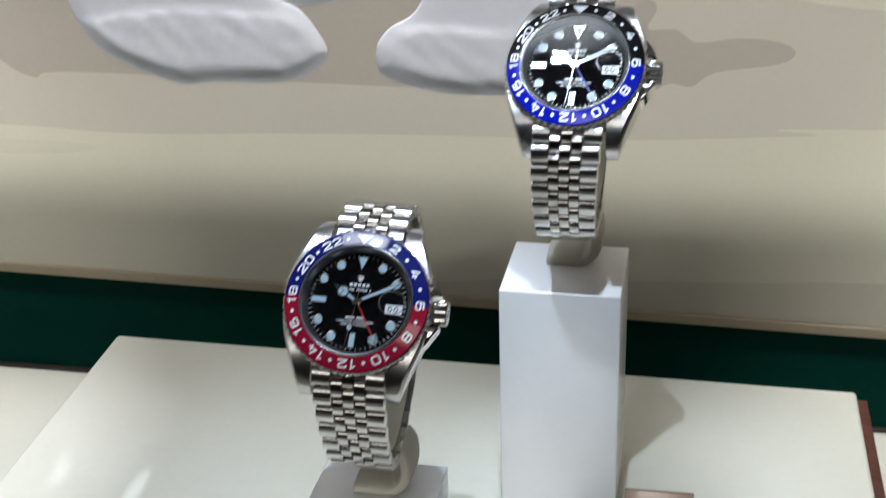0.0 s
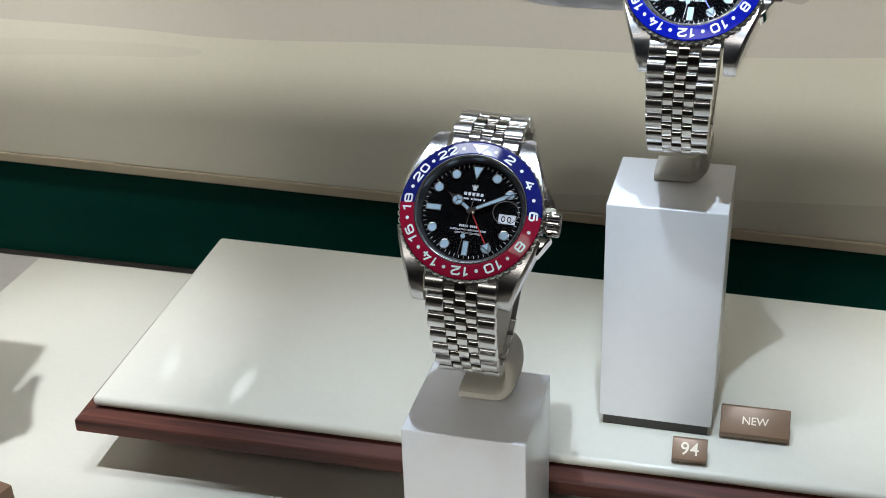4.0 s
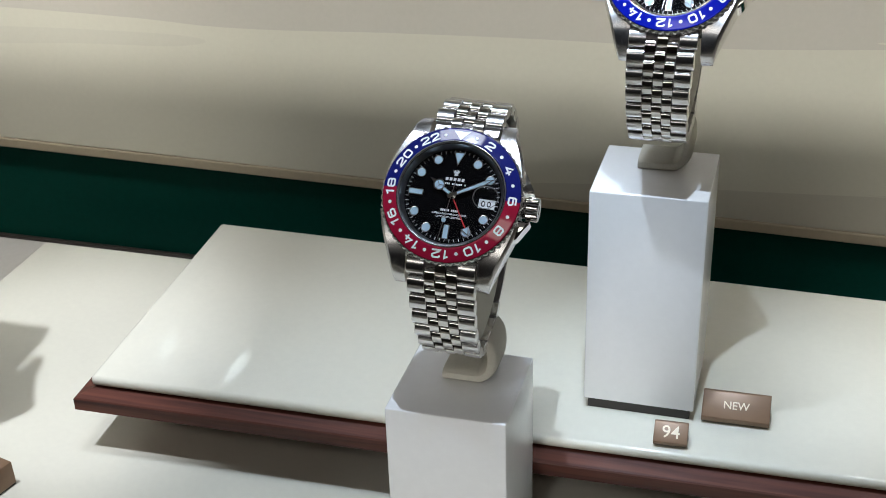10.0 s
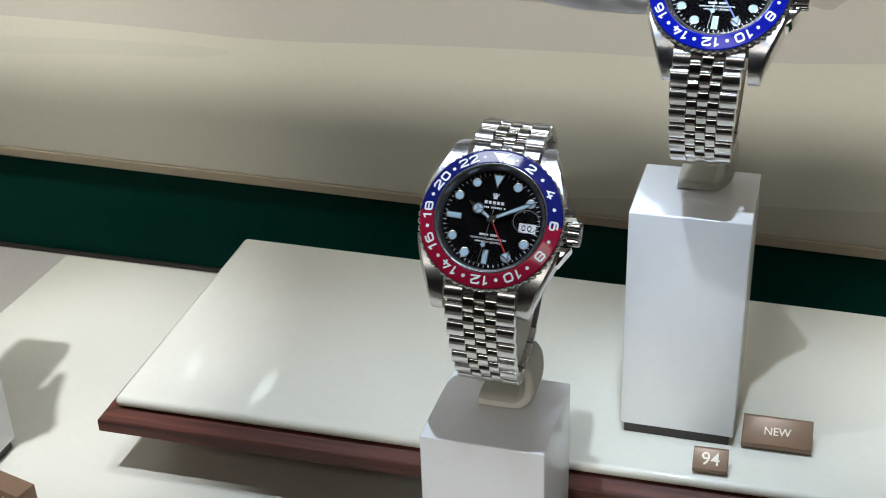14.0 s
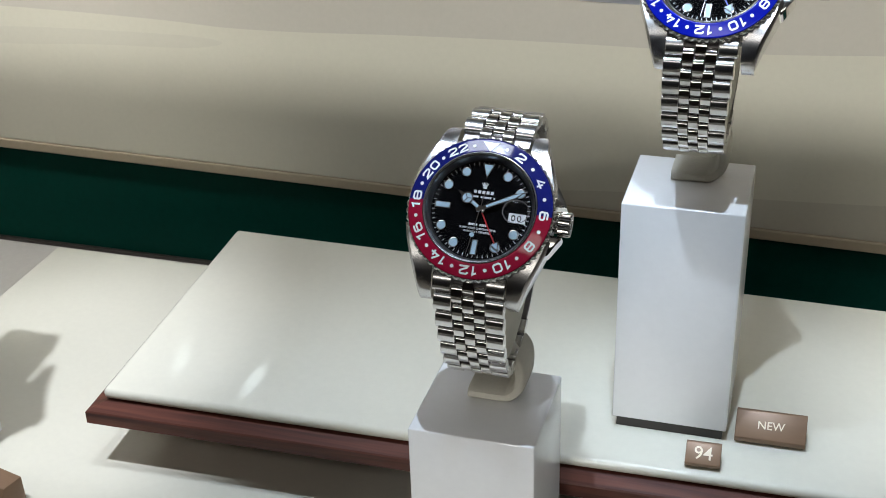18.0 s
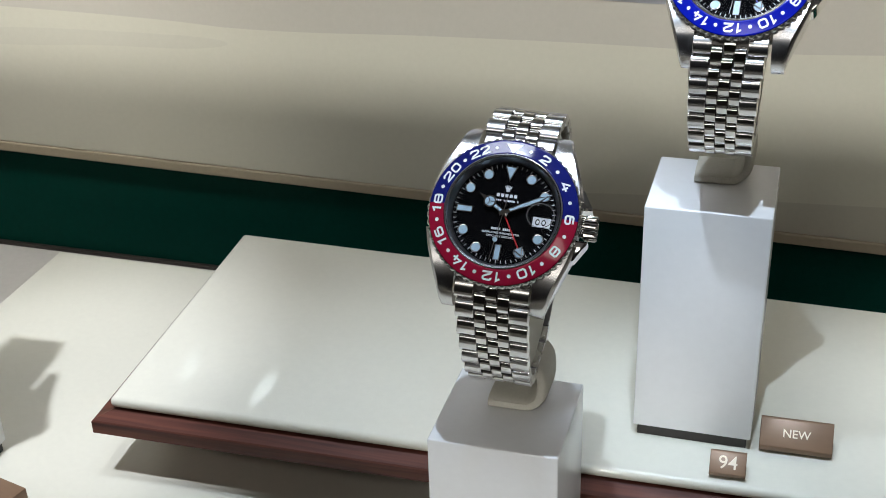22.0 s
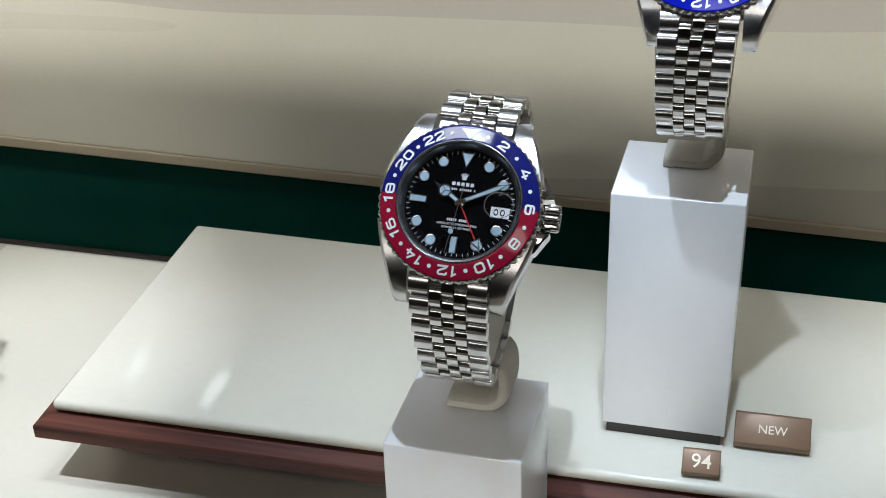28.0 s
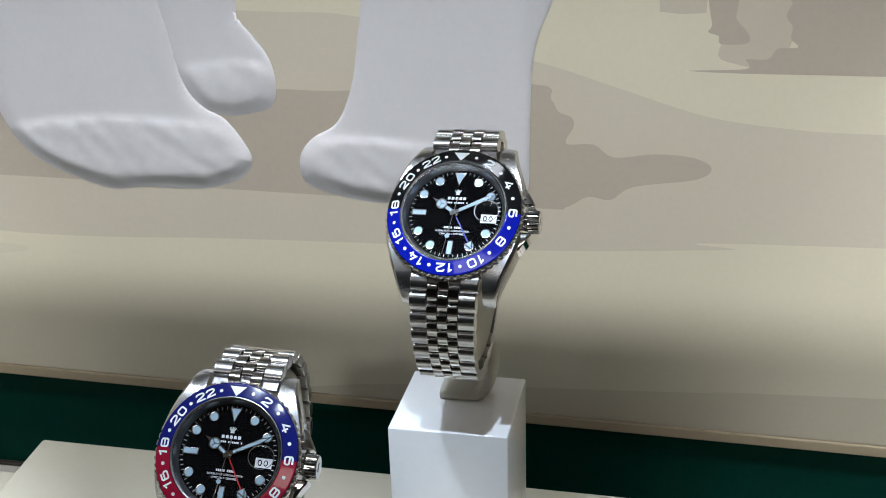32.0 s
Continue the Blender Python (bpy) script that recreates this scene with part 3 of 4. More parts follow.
INNER_LINK = link_mesh("inner_link", 3.08, PITCH * 0.955, 1.7, STEEL_POLISHED, 0.02)


def lug(sx, sy):
    """One lug, lofted from the case to its drooping tip."""
    bm = bmesh.new()
    rows = []
    for y, xi, xo, top, low in ((6, 16.0, 19.7, 0.1, -7.6), (10, 14.2, 18.7, 0.0, -7.6), (14, 10.3, 17.3, -0.3, -7.9), (17.5, 10.2, 15.9, -1.1, -8.3), (20.5, 10.2, 14.8, -2.5, -8.8), (22.4, 10.2, 14.2, -4.0, -9.1), (23.4, 10.2, 13.8, -5.3, -9.3), (23.95, 10.2, 13.6, -6.6, -9.3), (24.1, 10.25, 13.5, -8.2, -9.25)):
        rows.append([bm.verts.new((sx * a, sy * y, b)) for a, b in ((xi, top), (xo - 0.9, top), (xo - 0.1, top - 0.75), (xo, top - 1.3), (xo - 0.25, low + 0.6), (xo - 0.9, low), (xi, low))])
    for p, q in zip(rows, rows[1:]):
        for i in range(7):
            j = (i + 1) % 7
            bm.faces.new((p[i], p[j], q[j], q[i]))
    bm.faces.new(rows[0]), bm.faces.new(rows[-1][::-1])
    return bm


def clock(hour, r):
    a = radians(30 * hour)
    return r * math.sin(a), r * math.cos(a)


def hand_outline(kind):
    if kind == "hour":
        return [(-0.55, -1.2), (0.55, -1.2), (0.62, 3.2), (-0.62, 3.2)], [(-0.5, 6.4), (0.5, 6.4), (0, 8.3)]
    return [(-0.55, -1.2), (0.55, -1.2), (0.68, 9.6), (0.0, 12.6), (-0.68, 9.6)], None


def ring(r_in, r_out, z0, z1, steps=24):
    return lathe([(r_in, z0), (r_out, z0), (r_out, z1), (r_in, z1), (r_in, z0)], steps)


def flat_poly(points, z0, z1, bevel=0.0):
    bm = slab(points, z1 - z0, bevel, 1, "z")
    bm.transform(Matrix.Translation((0, 0, z0)))
    return bm


def disc(r, z0, z1, steps=24):
    return lathe([(0.001, z0), (r, z0), (r, z1), (0.001, z1)], steps)


STROKES = {
    "0": (True, [[(0, 0.5), (0, 0.18), (0.18, 0), (0.82, 0), (1, 0.18), (1, 0.82), (0.82, 1), (0.18, 1), (0, 0.82)]]),
    "1": (False, [[(0.18, 0.74), (0.62, 1.0), (0.62, -0.11)]]),
    "2": (False, [[(0, 0.72), (0, 0.86), (0.14, 1), (0.86, 1), (1, 0.86), (1, 0.66), (0.86, 0.53), (0.12, 0.20), (0, 0), (1.12, 0)]]),
    "4": (False, [[(0.55, 1.1), (0, 0.28), (1.12, 0.28)], [(0.72, -0.11), (0.72, 0.165)], [(0.72, 0.395), (0.72, 0.70)]]),
    "6": (False, [[(0.92, 1), (0.16, 1), (0, 0.84), (0, 0.16), (0.16, 0), (0.84, 0), (1, 0.16), (1, 0.45), (0.84, 0.60), (0.125, 0.60)]]),
    "8": (True, [[(0, 0.5), (0, 0.16), (0.16, 0), (0.84, 0), (1, 0.16), (1, 0.84), (0.84, 1), (0.16, 1), (0, 0.84)]]),
}


def ribbon(bm, points, wide, closed, z0, z1):
    """A flat stroke of even width along a line, with mitred corners."""
    p = [Vector(q) for q in points]
    n, rows = len(p), []
    for i in range(n):
        a = (p[i] - p[i - 1]).normalized() if closed or i else (p[1] - p[0]).normalized()
        b = (p[(i + 1) % n] - p[i]).normalized() if closed or i < n - 1 else a
        mid = Vector((-(a.y + b.y), a.x + b.x)).normalized()
        off = mid * (wide / 2 / max(0.5, mid.dot(Vector((-a.y, a.x)))))
        rows.append([bm.verts.new((*(p[i] + off * k), z)) for k, z in ((1, z0), (1, z1), (-1, z1), (-1, z0))])
    for q, r in zip(rows, rows[1:] + rows[:1] if closed else rows[1:]):
        for i in range(4):
            bm.faces.new((q[i], q[(i + 1) % 4], r[(i + 1) % 4], r[i]))
    if not closed:
        bm.faces.new(rows[0]), bm.faces.new(rows[-1][::-1])


def square_figures(words, wide=2.02, high=2.0, stroke=0.50, gap=0.42):
    """Broad squarish figures, centred on their origin."""
    bm = bmesh.new()
    steps = [0.62 * wide if c == "1" else wide for c in words]
    total = sum(steps) + (len(words) - 1) * (gap + stroke)
    x = -total / 2
    for c, step in zip(words, steps):
        closed, lines = STROKES[c]
        shift = 0.25 * wide if c == "1" else 0.0
        for line in lines:
            ribbon(bm, [(x - shift + a * wide, (b - 0.5) * high) for a, b in line], stroke, closed, -0.02, 0.03)
        if c == "8":
            ribbon(bm, [(x + stroke / 2 + 0.01, 0.02 * high), (x + wide - stroke / 2 - 0.01, 0.02 * high)], stroke * 0.9, False, -0.02, 0.03)
        x += step + gap + stroke
    return bm


def watch(m, upper, lower, hand_paint, label, dated=True, sway=0.0):
    t = empty("wristwatch", m, label, "watch", "steel wristwatches on stands")
    # case
    case = part("case", lathe([(0.01, -8.6), (15, -8.6), (18.6, -7.8), (19.5, -6.4), (19.6, -0.4), (19.0, 0.2), (14, 0.2), (13.9, -0.6), (0.01, -0.6)], 96), STEEL_SATIN, t, "brushed steel case", True)
    for sx in (-1, 1):
        for sy in (-1, 1):
            part("lug", lug(sx, sy), STEEL_SATIN, case, "", True)
    for sy in (-1, 1):
        guard = flat_poly([(17.3, sy * 10.4), (19.3, sy * 9.3), (20.9, sy * 6.6), (22.0, sy * 4.8), (22.1, sy * 4.0), (18, sy * 3.9)], -6.0, -1.1, 0.6)
        part("crown_guard", guard, STEEL_POLISHED, case, "polished steel shoulder beside the crown", True)
    # crown
    bm = bmesh.new()
    cols = []
    for i in range(72):
        a = 2 * math.pi * i / 72
        cols.append([bm.verts.new((x, (r - (0.22 if i % 3 == 0 else 0)) * math.cos(a), (r - (0.22 if i % 3 == 0 else 0)) * math.sin(a))) for x, r in ((19.6, 2.6), (20.6, 2.7), (20.8, 3.35), (23.6, 3.35), (24.0, 3.05))])
    for p, q in zip(cols, cols[1:] + cols[:1]):
        for k in range(4):
            bm.faces.new((p[k], q[k], q[k + 1], p[k + 1]))
    bm.faces.new([c[-1] for c in cols])
    crown = part("crown", bm, STEEL_POLISHED, t, "fluted steel winding crown", True, at(0, 0, -3.4))
    part("cap", box(23.9, 24.15, -1.3, 1.3, -0.5, 0.5, 0.1), STEEL_POLISHED, crown)
    # bezel
    bm = bmesh.new()
    cols = []
    for i in range(600):
        a = 2 * math.pi * i / 600
        bump = (0.5 - 0.5 * math.cos(60 * a)) ** 0.4
        cols.append([bm.verts.new((r * math.cos(a), r * math.sin(a), z)) for r, z in ((18.9, -0.5), (19.3 + 0.45 * bump, -0.4), (19.35 + 0.65 * bump, 0.0), (19.35 + 0.65 * bump, 0.85), (19.25 + 0.4 * bump, 1.35), (19.32, 1.5), (19.2, 1.35), (15.2, 2.2), (15.2, 0.2), (18.9, -0.5))])
    for p, q in zip(cols, cols[1:] + cols[:1]):
        for k in range(9):
            bm.faces.new((p[k], q[k], q[k + 1], p[k + 1]))
    bmesh.ops.remove_doubles(bm, verts=bm.verts, dist=1e-5)
    bezel = part("bezel", bm, STEEL_SATIN, t, "steel bezel with a scalloped rim", True)
    prof = [(15.25, 2.3), (15.3, 2.62), (15.5, 2.66), (15.62, 2.63), (18.86, 1.797), (19.0, 1.755), (19.2, 1.63), (19.22, 1.35)]
    up = part("insert", lathe(prof, 72, 0, 180), upper[0], bezel, upper[1], True)
    low = part("insert", lathe(prof, 72, 180, 360), lower[0], bezel, lower[1], True)
    slope = math.degrees(math.atan2(0.80, 3.05))
    for hour in range(1, 24):
        a = radians(15 * hour)
        host = low if 6 < hour < 18 else up
        x, y = 17.12 * math.sin(a), 17.12 * math.cos(a)
        mm = at(x, y, 2.29) @ pose(0, 0, 0, 0, 0, -15 * hour) @ pose(0, 0, 0, -slope, 0, 0)
        if hour % 2:
            part("dot", disc(0.5, -0.02, 0.03, 12), NUMERAL, host, "", False, mm)
        else:
            part("numeral", square_figures(str(hour)), NUMERAL, host, "", False, mm)
    part("triangle", flat_poly([(-2.3, 1.15), (2.3, 1.15), (0, -1.75)], -0.02, 0.03), NUMERAL, up, "", False, at(0, 17.1, 2.29, -slope))
    # inner ring and dial
    part("crystal_ring", lathe([(15.22, 1.9), (15.22, 2.75), (15.0, 2.85), (14.55, 2.6), (14.5, 1.9)], 96), STEEL_SATIN, t, "bright steel ring round the crystal", True)
    part("inner_flange", lathe([(14.55, 2.2), (13.55, 0.02), (13.5, -0.3)], 96), STEEL_FLANGE, t, "steel flange between dial and crystal", True)
    dial = part("dial", disc(13.7, -0.4, 0.0, 96), DIAL, t, "glossy black dial")
    bm = bmesh.new()
    for k in range(60):
        own = box(-0.07, 0.07, 12.35 if k % 5 else 12.2, 13.2, 0, 0.03)
        own.transform(Matrix.Rotation(radians(-6 * k), 4, "Z"))
        merge(bm, own)
    tagged(part("minute_track", bm, PRINT, dial, "white printed minute track"), kind="stuff")
    for hour in (1, 2, 4, 5, 7, 8, 10, 11):
        x, y = clock(hour, 11.25)
        mark = part("hour_marker", lathe([(1.12, 0.0), (1.42, 0.0), (1.42, 0.32), (1.3, 0.42), (1.14, 0.40), (1.12, 0.3)], 24), STEEL_POLISHED, dial, "round marker with a bright rim", True, at(x, y, 0))
        part("lume", disc(1.16, 0.02, 0.36), LUME, mark)
    for hour in (6, 9):
        x, y = clock(hour, 10.35)
        mark = part("hour_marker", box(-0.95, 0.95, -2.15, 2.15, 0, 0.34, 0.1), STEEL_POLISHED, dial, "baton marker with a bright rim", False, at(x, y, 0, 0, 0, -30 * hour))
        part("lume", box(-0.68, 0.68, -1.88, 1.88, 0.2, 0.38, 0.03), LUME, mark)
    mark = part("hour_marker", flat_poly([(-1.75, 2.0), (1.75, 2.0), (0, -2.2)], 0, 0.34, 0.08), STEEL_POLISHED, dial, "triangular marker at twelve", False, at(0, 10.7, 0))
    part("lume", flat_poly([(-1.3, 1.72), (1.3, 1.72), (0, -1.5)], 0.2, 0.38), LUME, mark)
    # printing: marks and makers' lines as plain bars, the two legible lines as words
    bm = bmesh.new()
    for k in range(5):
        a = -36 + 18 * k
        own = flat_poly([(-0.16, 0.2), (0.16, 0.2), (0.10, 1.55), (0, 1.8), (-0.10, 1.55)], 0, 0.03)
        own.transform(Matrix.Rotation(radians(-a * 0.9), 4, "Z"))
        merge(bm, own)
    box(-0.55, 0.55, 0.0, 0.3, 0, 0.03, bm=bm)
    part("emblem", bm, PRINT, dial, "small pale emblem", False, at(0, 5.9, 0.01))
    bm = bmesh.new()
    for k in range(5):
        box(-2.75 + k * 1.13, -1.95 + k * 1.13, 4.4, 5.25, 0, 0.03, bm=bm)
    part("name_bar", bm, PRINT, dial, "row of pale printed blocks")
    for y, half, tall in ((3.45, 3.7, 0.5), (-4.15, 2.6, 0.62)):
        bm = bmesh.new()
        n = int(half * 2 / 0.5)
        for k in range(n):
            if k % 7 != 5:
                box(-half + k * 0.5, -half + k * 0.5 + 0.37, y - tall / 2, y + tall / 2, 0, 0.03, bm=bm)
        part("print_bar", bm, PRINT, dial, "row of small pale printed bars")
    for words, y in (("SUPERLATIVE CHRONOMETER", -5.25), ("OFFICIALLY CERTIFIED", -6.15)):
        part("lettering", text_mesh(words, 0.72, 0.0, 0.012), PRINT, dial, "", False, at(0, y, 0.02))
    # date window under its lens
    if dated:
        window = part("date_window", box(7.6, 12.2, -2.35, 0.25, -0.02, 0.06, 0.03), PRINT, dial, "white date window")
        bm = bmesh.new()
        for x in (8.9, 10.5):
            own = ring(0.36, 0.58, 0.06, 0.09, 16)
            own.transform(Matrix.Translation((x, -1.05, 0)) @ Matrix.Diagonal((1, 1.45, 1, 1)))
            merge(bm, own)
        part("date_bars", bm, BLACK, window, "dark unreadable figures")
    # pointers
    def turned(name, bm, mat, angle, parent, label=""):
        return part(name, bm, mat, parent, label, False, pose(0, 0, 0, 0, 0, -angle))

    stem, tip = hand_outline("hour")
    bm = flat_poly(stem, 0.75, 0.95, 0.06)
    merge(bm, flat_poly(tip, 0.75, 0.95, 0.05))
    own = ring(1.28, 1.62, 0.75, 0.97)
    for a in (90, 210, 330):
        spoke = box(-0.09, 0.09, 0, 1.4, 0.76, 0.97)
        spoke.transform(Matrix.Rotation(radians(a), 4, "Z"))
        merge(own, spoke)
    own.transform(Matrix.Translation((0, 4.8, 0)))
    merge(bm, own)
    hour_hand = turned("hour_hand", bm, STEEL_POLISHED, 303, t, "steel hour hand with a ringed tip")
    bm = disc(1.3, 0.78, 0.93)
    bm.transform(Matrix.Translation((0, 4.8, 0)))
    merge(bm, box(-0.36, 0.36, 0.8, 3.1, 0.9, 0.98))
    part("lume", bm, LUME, hour_hand)
    minute_hand = turned("minute_hand", flat_poly(hand_outline("minute")[0], 1.05, 1.22, 0.07), STEEL_POLISHED, 62, t, "steel minute hand")
    part("lume", flat_poly([(-0.32, 1.6), (0.32, 1.6), (0.44, 9.5), (0, 11.6), (-0.44, 9.5)], 1.15, 1.26), LUME, minute_hand)
    gmt = turned("second_zone_hand", flat_poly([(-0.16, -1), (0.16, -1), (0.16, 10.2), (-0.16, 10.2)], 0.5, 0.62), hand_paint[0], 149, t, hand_paint[1])
    arrow = part("arrow", flat_poly([(-1.3, 10.0), (1.3, 10.0), (0, 12.7)], 0.48, 0.64, 0.05), STEEL_POLISHED, gmt)
    arrow.matrix_basis = Matrix()
    part("lume", flat_poly([(-0.85, 10.25), (0.85, 10.25), (0, 12.0)], 0.6, 0.68), LUME, gmt)
    bm = flat_poly([(-0.1, -4.2), (0.1, -4.2), (0.07, 12.9), (-0.07, 12.9)], 1.4, 1.5)
    second = turned("second_hand", bm, STEEL_POLISHED, 187, t, "thin steel second hand")
    bm = disc(0.62, 1.38, 1.54)
    bm.transform(Matrix.Translation((0, 7.4, 0)))
    part("lume", bm, LUME, second)
    part("hub", disc(0.75, 0.3, 1.7), STEEL_POLISHED, t, "", True)
    # crystal
    glass = part("crystal", lathe([(0.001, 2.55), (14.6, 2.55), (14.75, 2.75), (14.5, 2.99), (14.3, 3.004), (0.001, 3.05)], 96), CRYSTAL, t, "clear domed sapphire crystal", True)
    glass.visible_shadow = False
    bm = bmesh.new()
    rows = []
    for k, (q, z) in enumerate(((1, 3.06), (0.96, 3.45), (0.8, 3.72), (0.55, 3.86), (0.25, 3.92))):
        rows.append([bm.verts.new((9.8 + q * 3.6 * math.copysign(abs(math.cos(a)) ** 0.75, math.cos(a)), q * 3.2 * math.copysign(abs(math.sin(a)) ** 0.75, math.sin(a)), z)) for a in (2 * math.pi * i / 40 for i in range(40))])
    for p, q in zip(rows, rows[1:]):
        for i in range(40):
            bm.faces.new((p[i], p[(i + 1) % 40], q[(i + 1) % 40], q[i]))
    bm.faces.new(rows[-1])
    lens = part("date_lens", bm, CRYSTAL, t, "small round magnifying lens over the date", True)
    lens.visible_shadow = False
    own = ring(3.28, 3.46, 3.02, 3.12, 32)
    own.transform(Matrix.Translation((9.8, 0, 0)) @ Matrix.Diagonal((1.04, 0.93, 1, 1)))
    part("lens_rim", own, STEEL_DARK, lens)
    # bracelet
    total = float(RUN[-1])
    bracelet = empty("bracelet", Matrix(), "five-link steel bracelet, brushed outside and polished inside", "")
    bracelet.parent = t
    def lean(s):
        return sway * math.sin(math.pi * s / total) ** 0.8

    strip = bmesh.new()
    rows = []
    for s in np.linspace(1.5, total - 1.5, 60):
        y, z, a = on_loop(s)
        w = 9.2 - 1.4 * math.sin(math.pi * s / total)
        rows.append([strip.verts.new((sx * w + lean(s), y - n * -math.sin(a), z - n * math.cos(a))) for sx, n in ((-1, -0.1), (1, -0.1), (1, -0.9), (-1, -0.9))])
    for p, q in zip(rows, rows[1:]):
        for i in range(4):
            strip.faces.new((p[i], p[(i + 1) % 4], q[(i + 1) % 4], q[i]))
    strip.faces.new(rows[0]), strip.faces.new(rows[-1][::-1])
    # core in darker steel, so the shade between links lies in its colour
    part("link_core", strip, STEEL_DARK, bracelet, "steel strip between the links, coloured dark for the shade there")

    def place(name, me, s, x):
        y, z, a = on_loop(s)
        ob = new(name, me)
        ob.parent = bracelet
        w = 1.0 - 0.15 * math.sin(math.pi * min(s, total - s, 62) / 124) - 0.0
        a += math.pi
        ob.matrix_basis = at(x * w + lean(s), y, z) @ pose(0, 0, 0, math.degrees(a), 0, 0) @ Matrix.Diagonal((w, 1, 1, 1))

    bm = bmesh.new()
    rows = []
    for s in np.linspace(61, 98, 28):
        y, z, a = on_loop(s)
        rows.append([bm.verts.new((sx * 8.0 + lean(s), y + n * math.sin(a), z - n * math.cos(a))) for sx, n in ((-0.9, 1.6), (0.9, 1.6), (1, 1.2), (1, -0.4), (-1, -0.4), (-1, 1.2))])
    for p, q in zip(rows, rows[1:]):
        for i in range(6):
            bm.faces.new((p[i], p[(i + 1) % 6], q[(i + 1) % 6], q[i]))
    bm.faces.new(rows[0]), bm.faces.new(rows[-1][::-1])
    part("clasp", bm, STEEL_POLISHED, bracelet, "polished folding clasp", True)
    n = int(total / PITCH)
    for k in range(n):
        s = 2.4 + PITCH * k
        if s > total - 2:
            break
        if 62 < s < 100:
            continue
        for x in (-7.3, 7.3):
            place("outer_link", OUTER_LINK, s, x)
        place("inner_link", INNER_LINK, s, 0)
        if s + PITCH / 2 < total - 1.5 and not 59 < s < 97:
            for x in (-3.16, 3.16):
                place("inner_link", INNER_LINK, s + PITCH / 2, x)
    return t


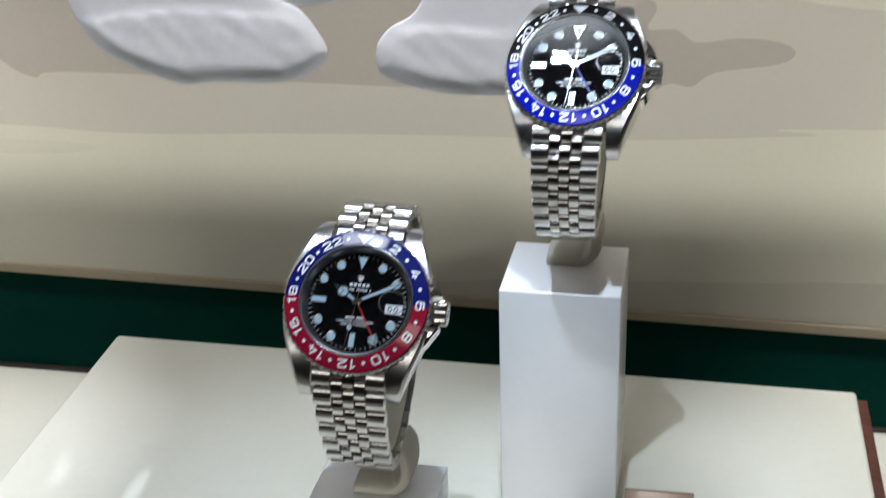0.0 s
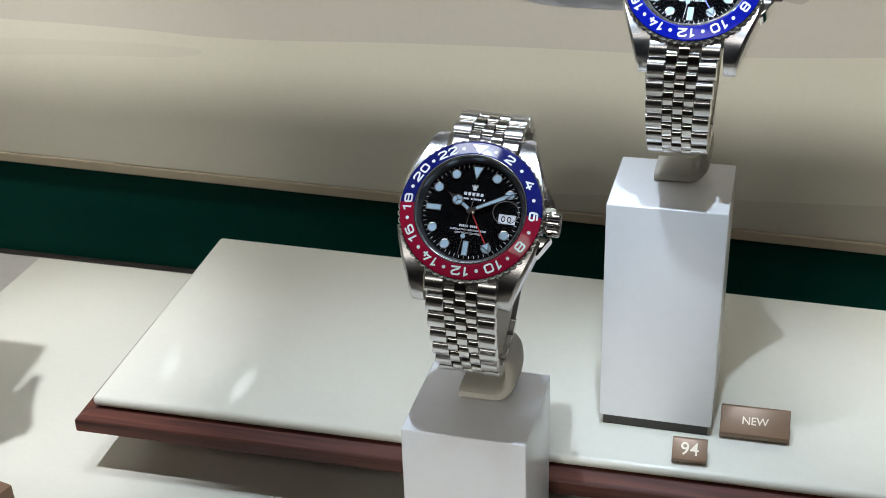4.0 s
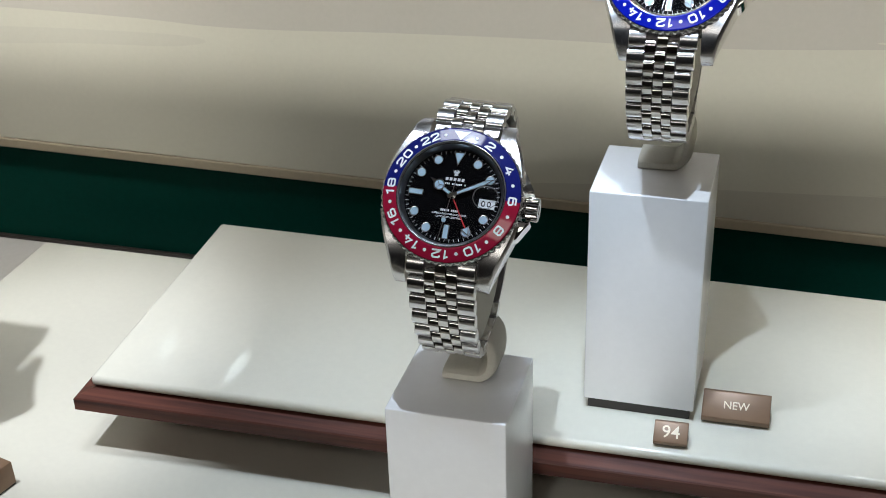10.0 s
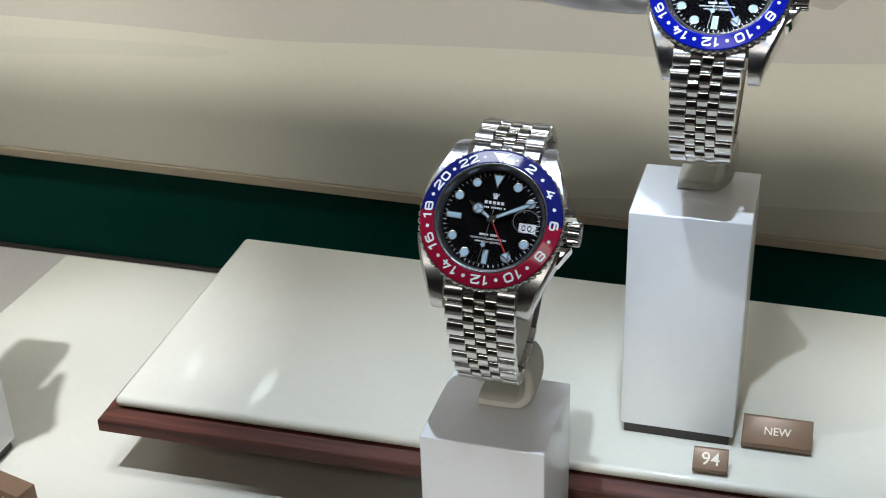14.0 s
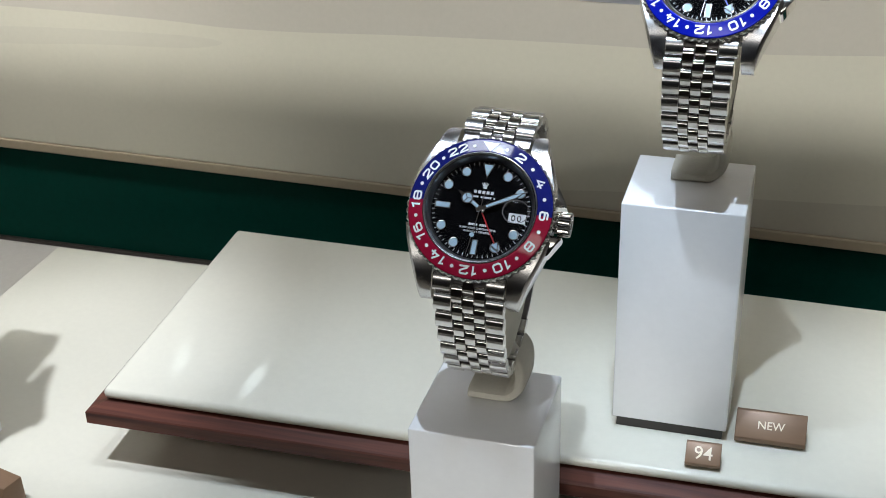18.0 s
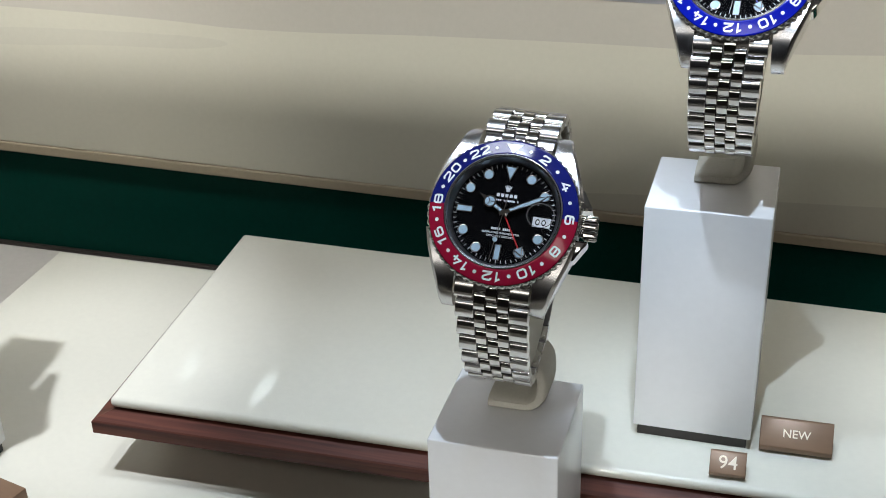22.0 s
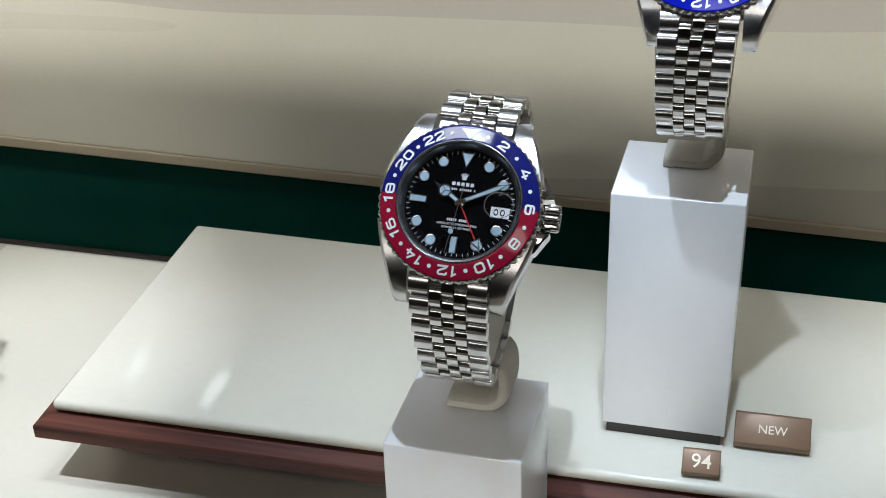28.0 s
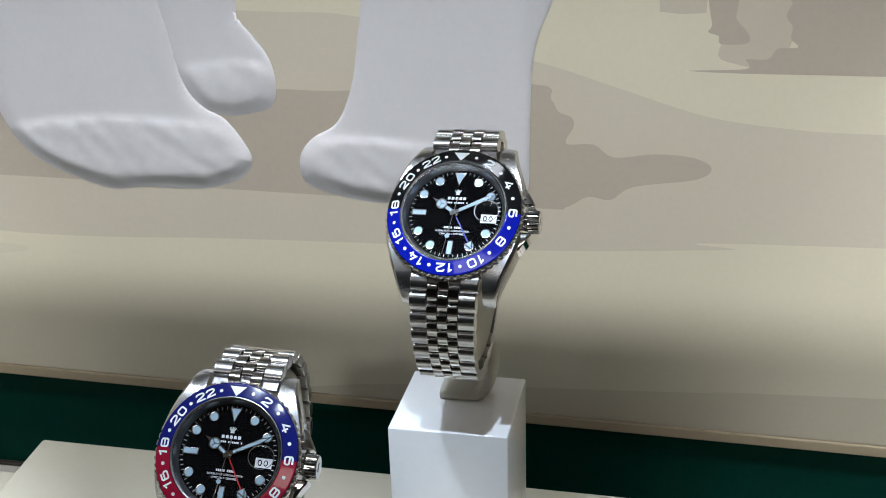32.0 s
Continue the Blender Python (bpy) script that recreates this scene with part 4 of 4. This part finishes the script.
def stand(x, y, z, m, label, sway=0.0):
    """A padded hook: a flat foot, a spine at one side, and a cushion that fills the bracelet."""
    t = empty("watch_stand", at(x, y, z), label, "watch stand", "padded watch stands")
    line = spline([(-8.2, 1.8), (-4, 1.8), (2, 1.8), (4.2, 2.4), (6.4, 4.6), (7.2, 7.6), (7.2, 11.2), (6.4, 14.2), (4.2, 16.4), (0, 17.6)], False, 5)
    left, right = [], []
    for i, p in enumerate(line):
        d = line[min(i + 1, len(line) - 1)] - line[max(i - 1, 0)]
        nrm = np.array([-d[1], d[0]]) / np.linalg.norm(d)
        left.append(p + nrm * 1.8), right.append(p - nrm * 1.8)
    outline = left + right[::-1]
    bm = bmesh.new()
    rows = []
    for yy, shrink in ((-7.2, 0.30), (-7.0, 0.58), (-6.4, 0.80), (-5.4, 0.93), (-4.0, 1), (4.0, 1), (5.4, 0.93), (6.4, 0.80), (7.0, 0.58), (7.2, 0.30)):
        ring_row = []
        for i in range(len(outline)):
            j = i if i < len(line) else 2 * len(line) - 1 - i
            mid = line[j]
            a, b = mid + (outline[i] - mid) * shrink
            ring_row.append(bm.verts.new((a, yy, b)))
        rows.append(ring_row)
    k = len(line)
    for p, q in zip(rows, rows[1:]):
        for i in range(2 * k):
            j = (i + 1) % (2 * k)
            bm.faces.new((p[i], p[j], q[j], q[i]))
    for r in (rows[0], rows[-1]):
        for i in range(k - 1):
            bm.faces.new((r[i], r[i + 1], r[2 * k - 2 - i], r[2 * k - 1 - i]))
    hook = part("hook", bm, PADDING, t, "cream padded hook", True)
    bm = bmesh.new()
    rows = []
    for i in range(2, k):
        d = line[min(i + 1, k - 1)] - line[i - 1]
        nrm = np.array([-d[1], d[0]]) / np.linalg.norm(d)
        c = line[i] + nrm * 0.9
        rows.append([bm.verts.new((c[0] + 0.28 * math.cos(a) * nrm[0], -6.95 + 0.28 * math.sin(a), c[1] + 0.28 * math.cos(a) * nrm[1])) for a in (0, 1.05, 2.09, 3.14, 4.19, 5.24)])
    for p, q in zip(rows, rows[1:]):
        for i in range(6):
            bm.faces.new((p[i], p[(i + 1) % 6], q[(i + 1) % 6], q[i]))
    part("seam", bm, PADDING, hook, "sewn seam along the hook's edge", True)
    # cushion inside the bracelet
    pts = [np.array(p) for p in LOOP[14:-14:7]]
    mid = sum(pts) / len(pts)
    bm = bmesh.new()
    rows = []
    for xx, shrink in ((-8.3, 0.82), (-7.9, 0.89), (-6.8, 0.92), (6.8, 0.92), (7.9, 0.89), (8.3, 0.82)):
        rows.append([bm.verts.new((xx + sway * 0.8, *(mid + (p - mid) * shrink))) for p in pts])
    for p, q in zip(rows, rows[1:]):
        for i in range(len(pts)):
            j = (i + 1) % len(pts)
            bm.faces.new((p[i], p[j], q[j], q[i]))
    bm.faces.new(rows[0]), bm.faces.new(rows[-1][::-1])
    part("cushion", bm, PADDING, t, "cream cushion inside the bracelet", True, at(x, y, z).inverted() @ m)
    return t


def watch_pose(px, py, pz, right, up):
    r = Vector(right).normalized()
    u = (Vector(up) - r * r.dot(Vector(up))).normalized()
    o = r.cross(u)
    return Matrix(((r.x, u.x, o.x, px * MM), (r.y, u.y, o.y, py * MM), (r.z, u.z, o.z, pz * MM), (0, 0, 0, 1)))


M1 = watch_pose(-47.42, -72.50, 102.96, (0.998, 0.029, -0.051), (0.018, 0.672, 0.741))
M2 = watch_pose(3.89, -16.50, 152.42, (0.998, -0.061, 0.028), (0.024, 0.709, 0.705))
stand(-46.0, -58.5, 36.7, M1, "cream padded hook stand on a white block, carrying a watch", 1.5)
stand(2.0, 7.6, 82.2, M2, "cream padded hook stand on the tall white block", -4.5)
watch(M1, (BLUE, "blue ceramic half with pale numerals"), (RED, "red ceramic half with pale numerals"), (RED_HAND, "thin red arrow hand"), "steel watch with a red and blue bezel, black dial", True, 2.5)
third = watch(M2, (BLACK, "black ceramic half with pale numerals"), (BRIGHT_BLUE, "bright blue ceramic half with pale numerals"), (BLUE_HAND, "thin blue arrow hand"), "steel watch with a black and blue bezel, black dial", True, -3.6)
# the neighbour on the low plate
M3 = Matrix.Translation((-0.2124, 0.0072, -0.0116)) @ M1
copy_thing(third, M3)
stand(-258.5, -51.5, 25, M3, "cream padded hook stand on a white block")
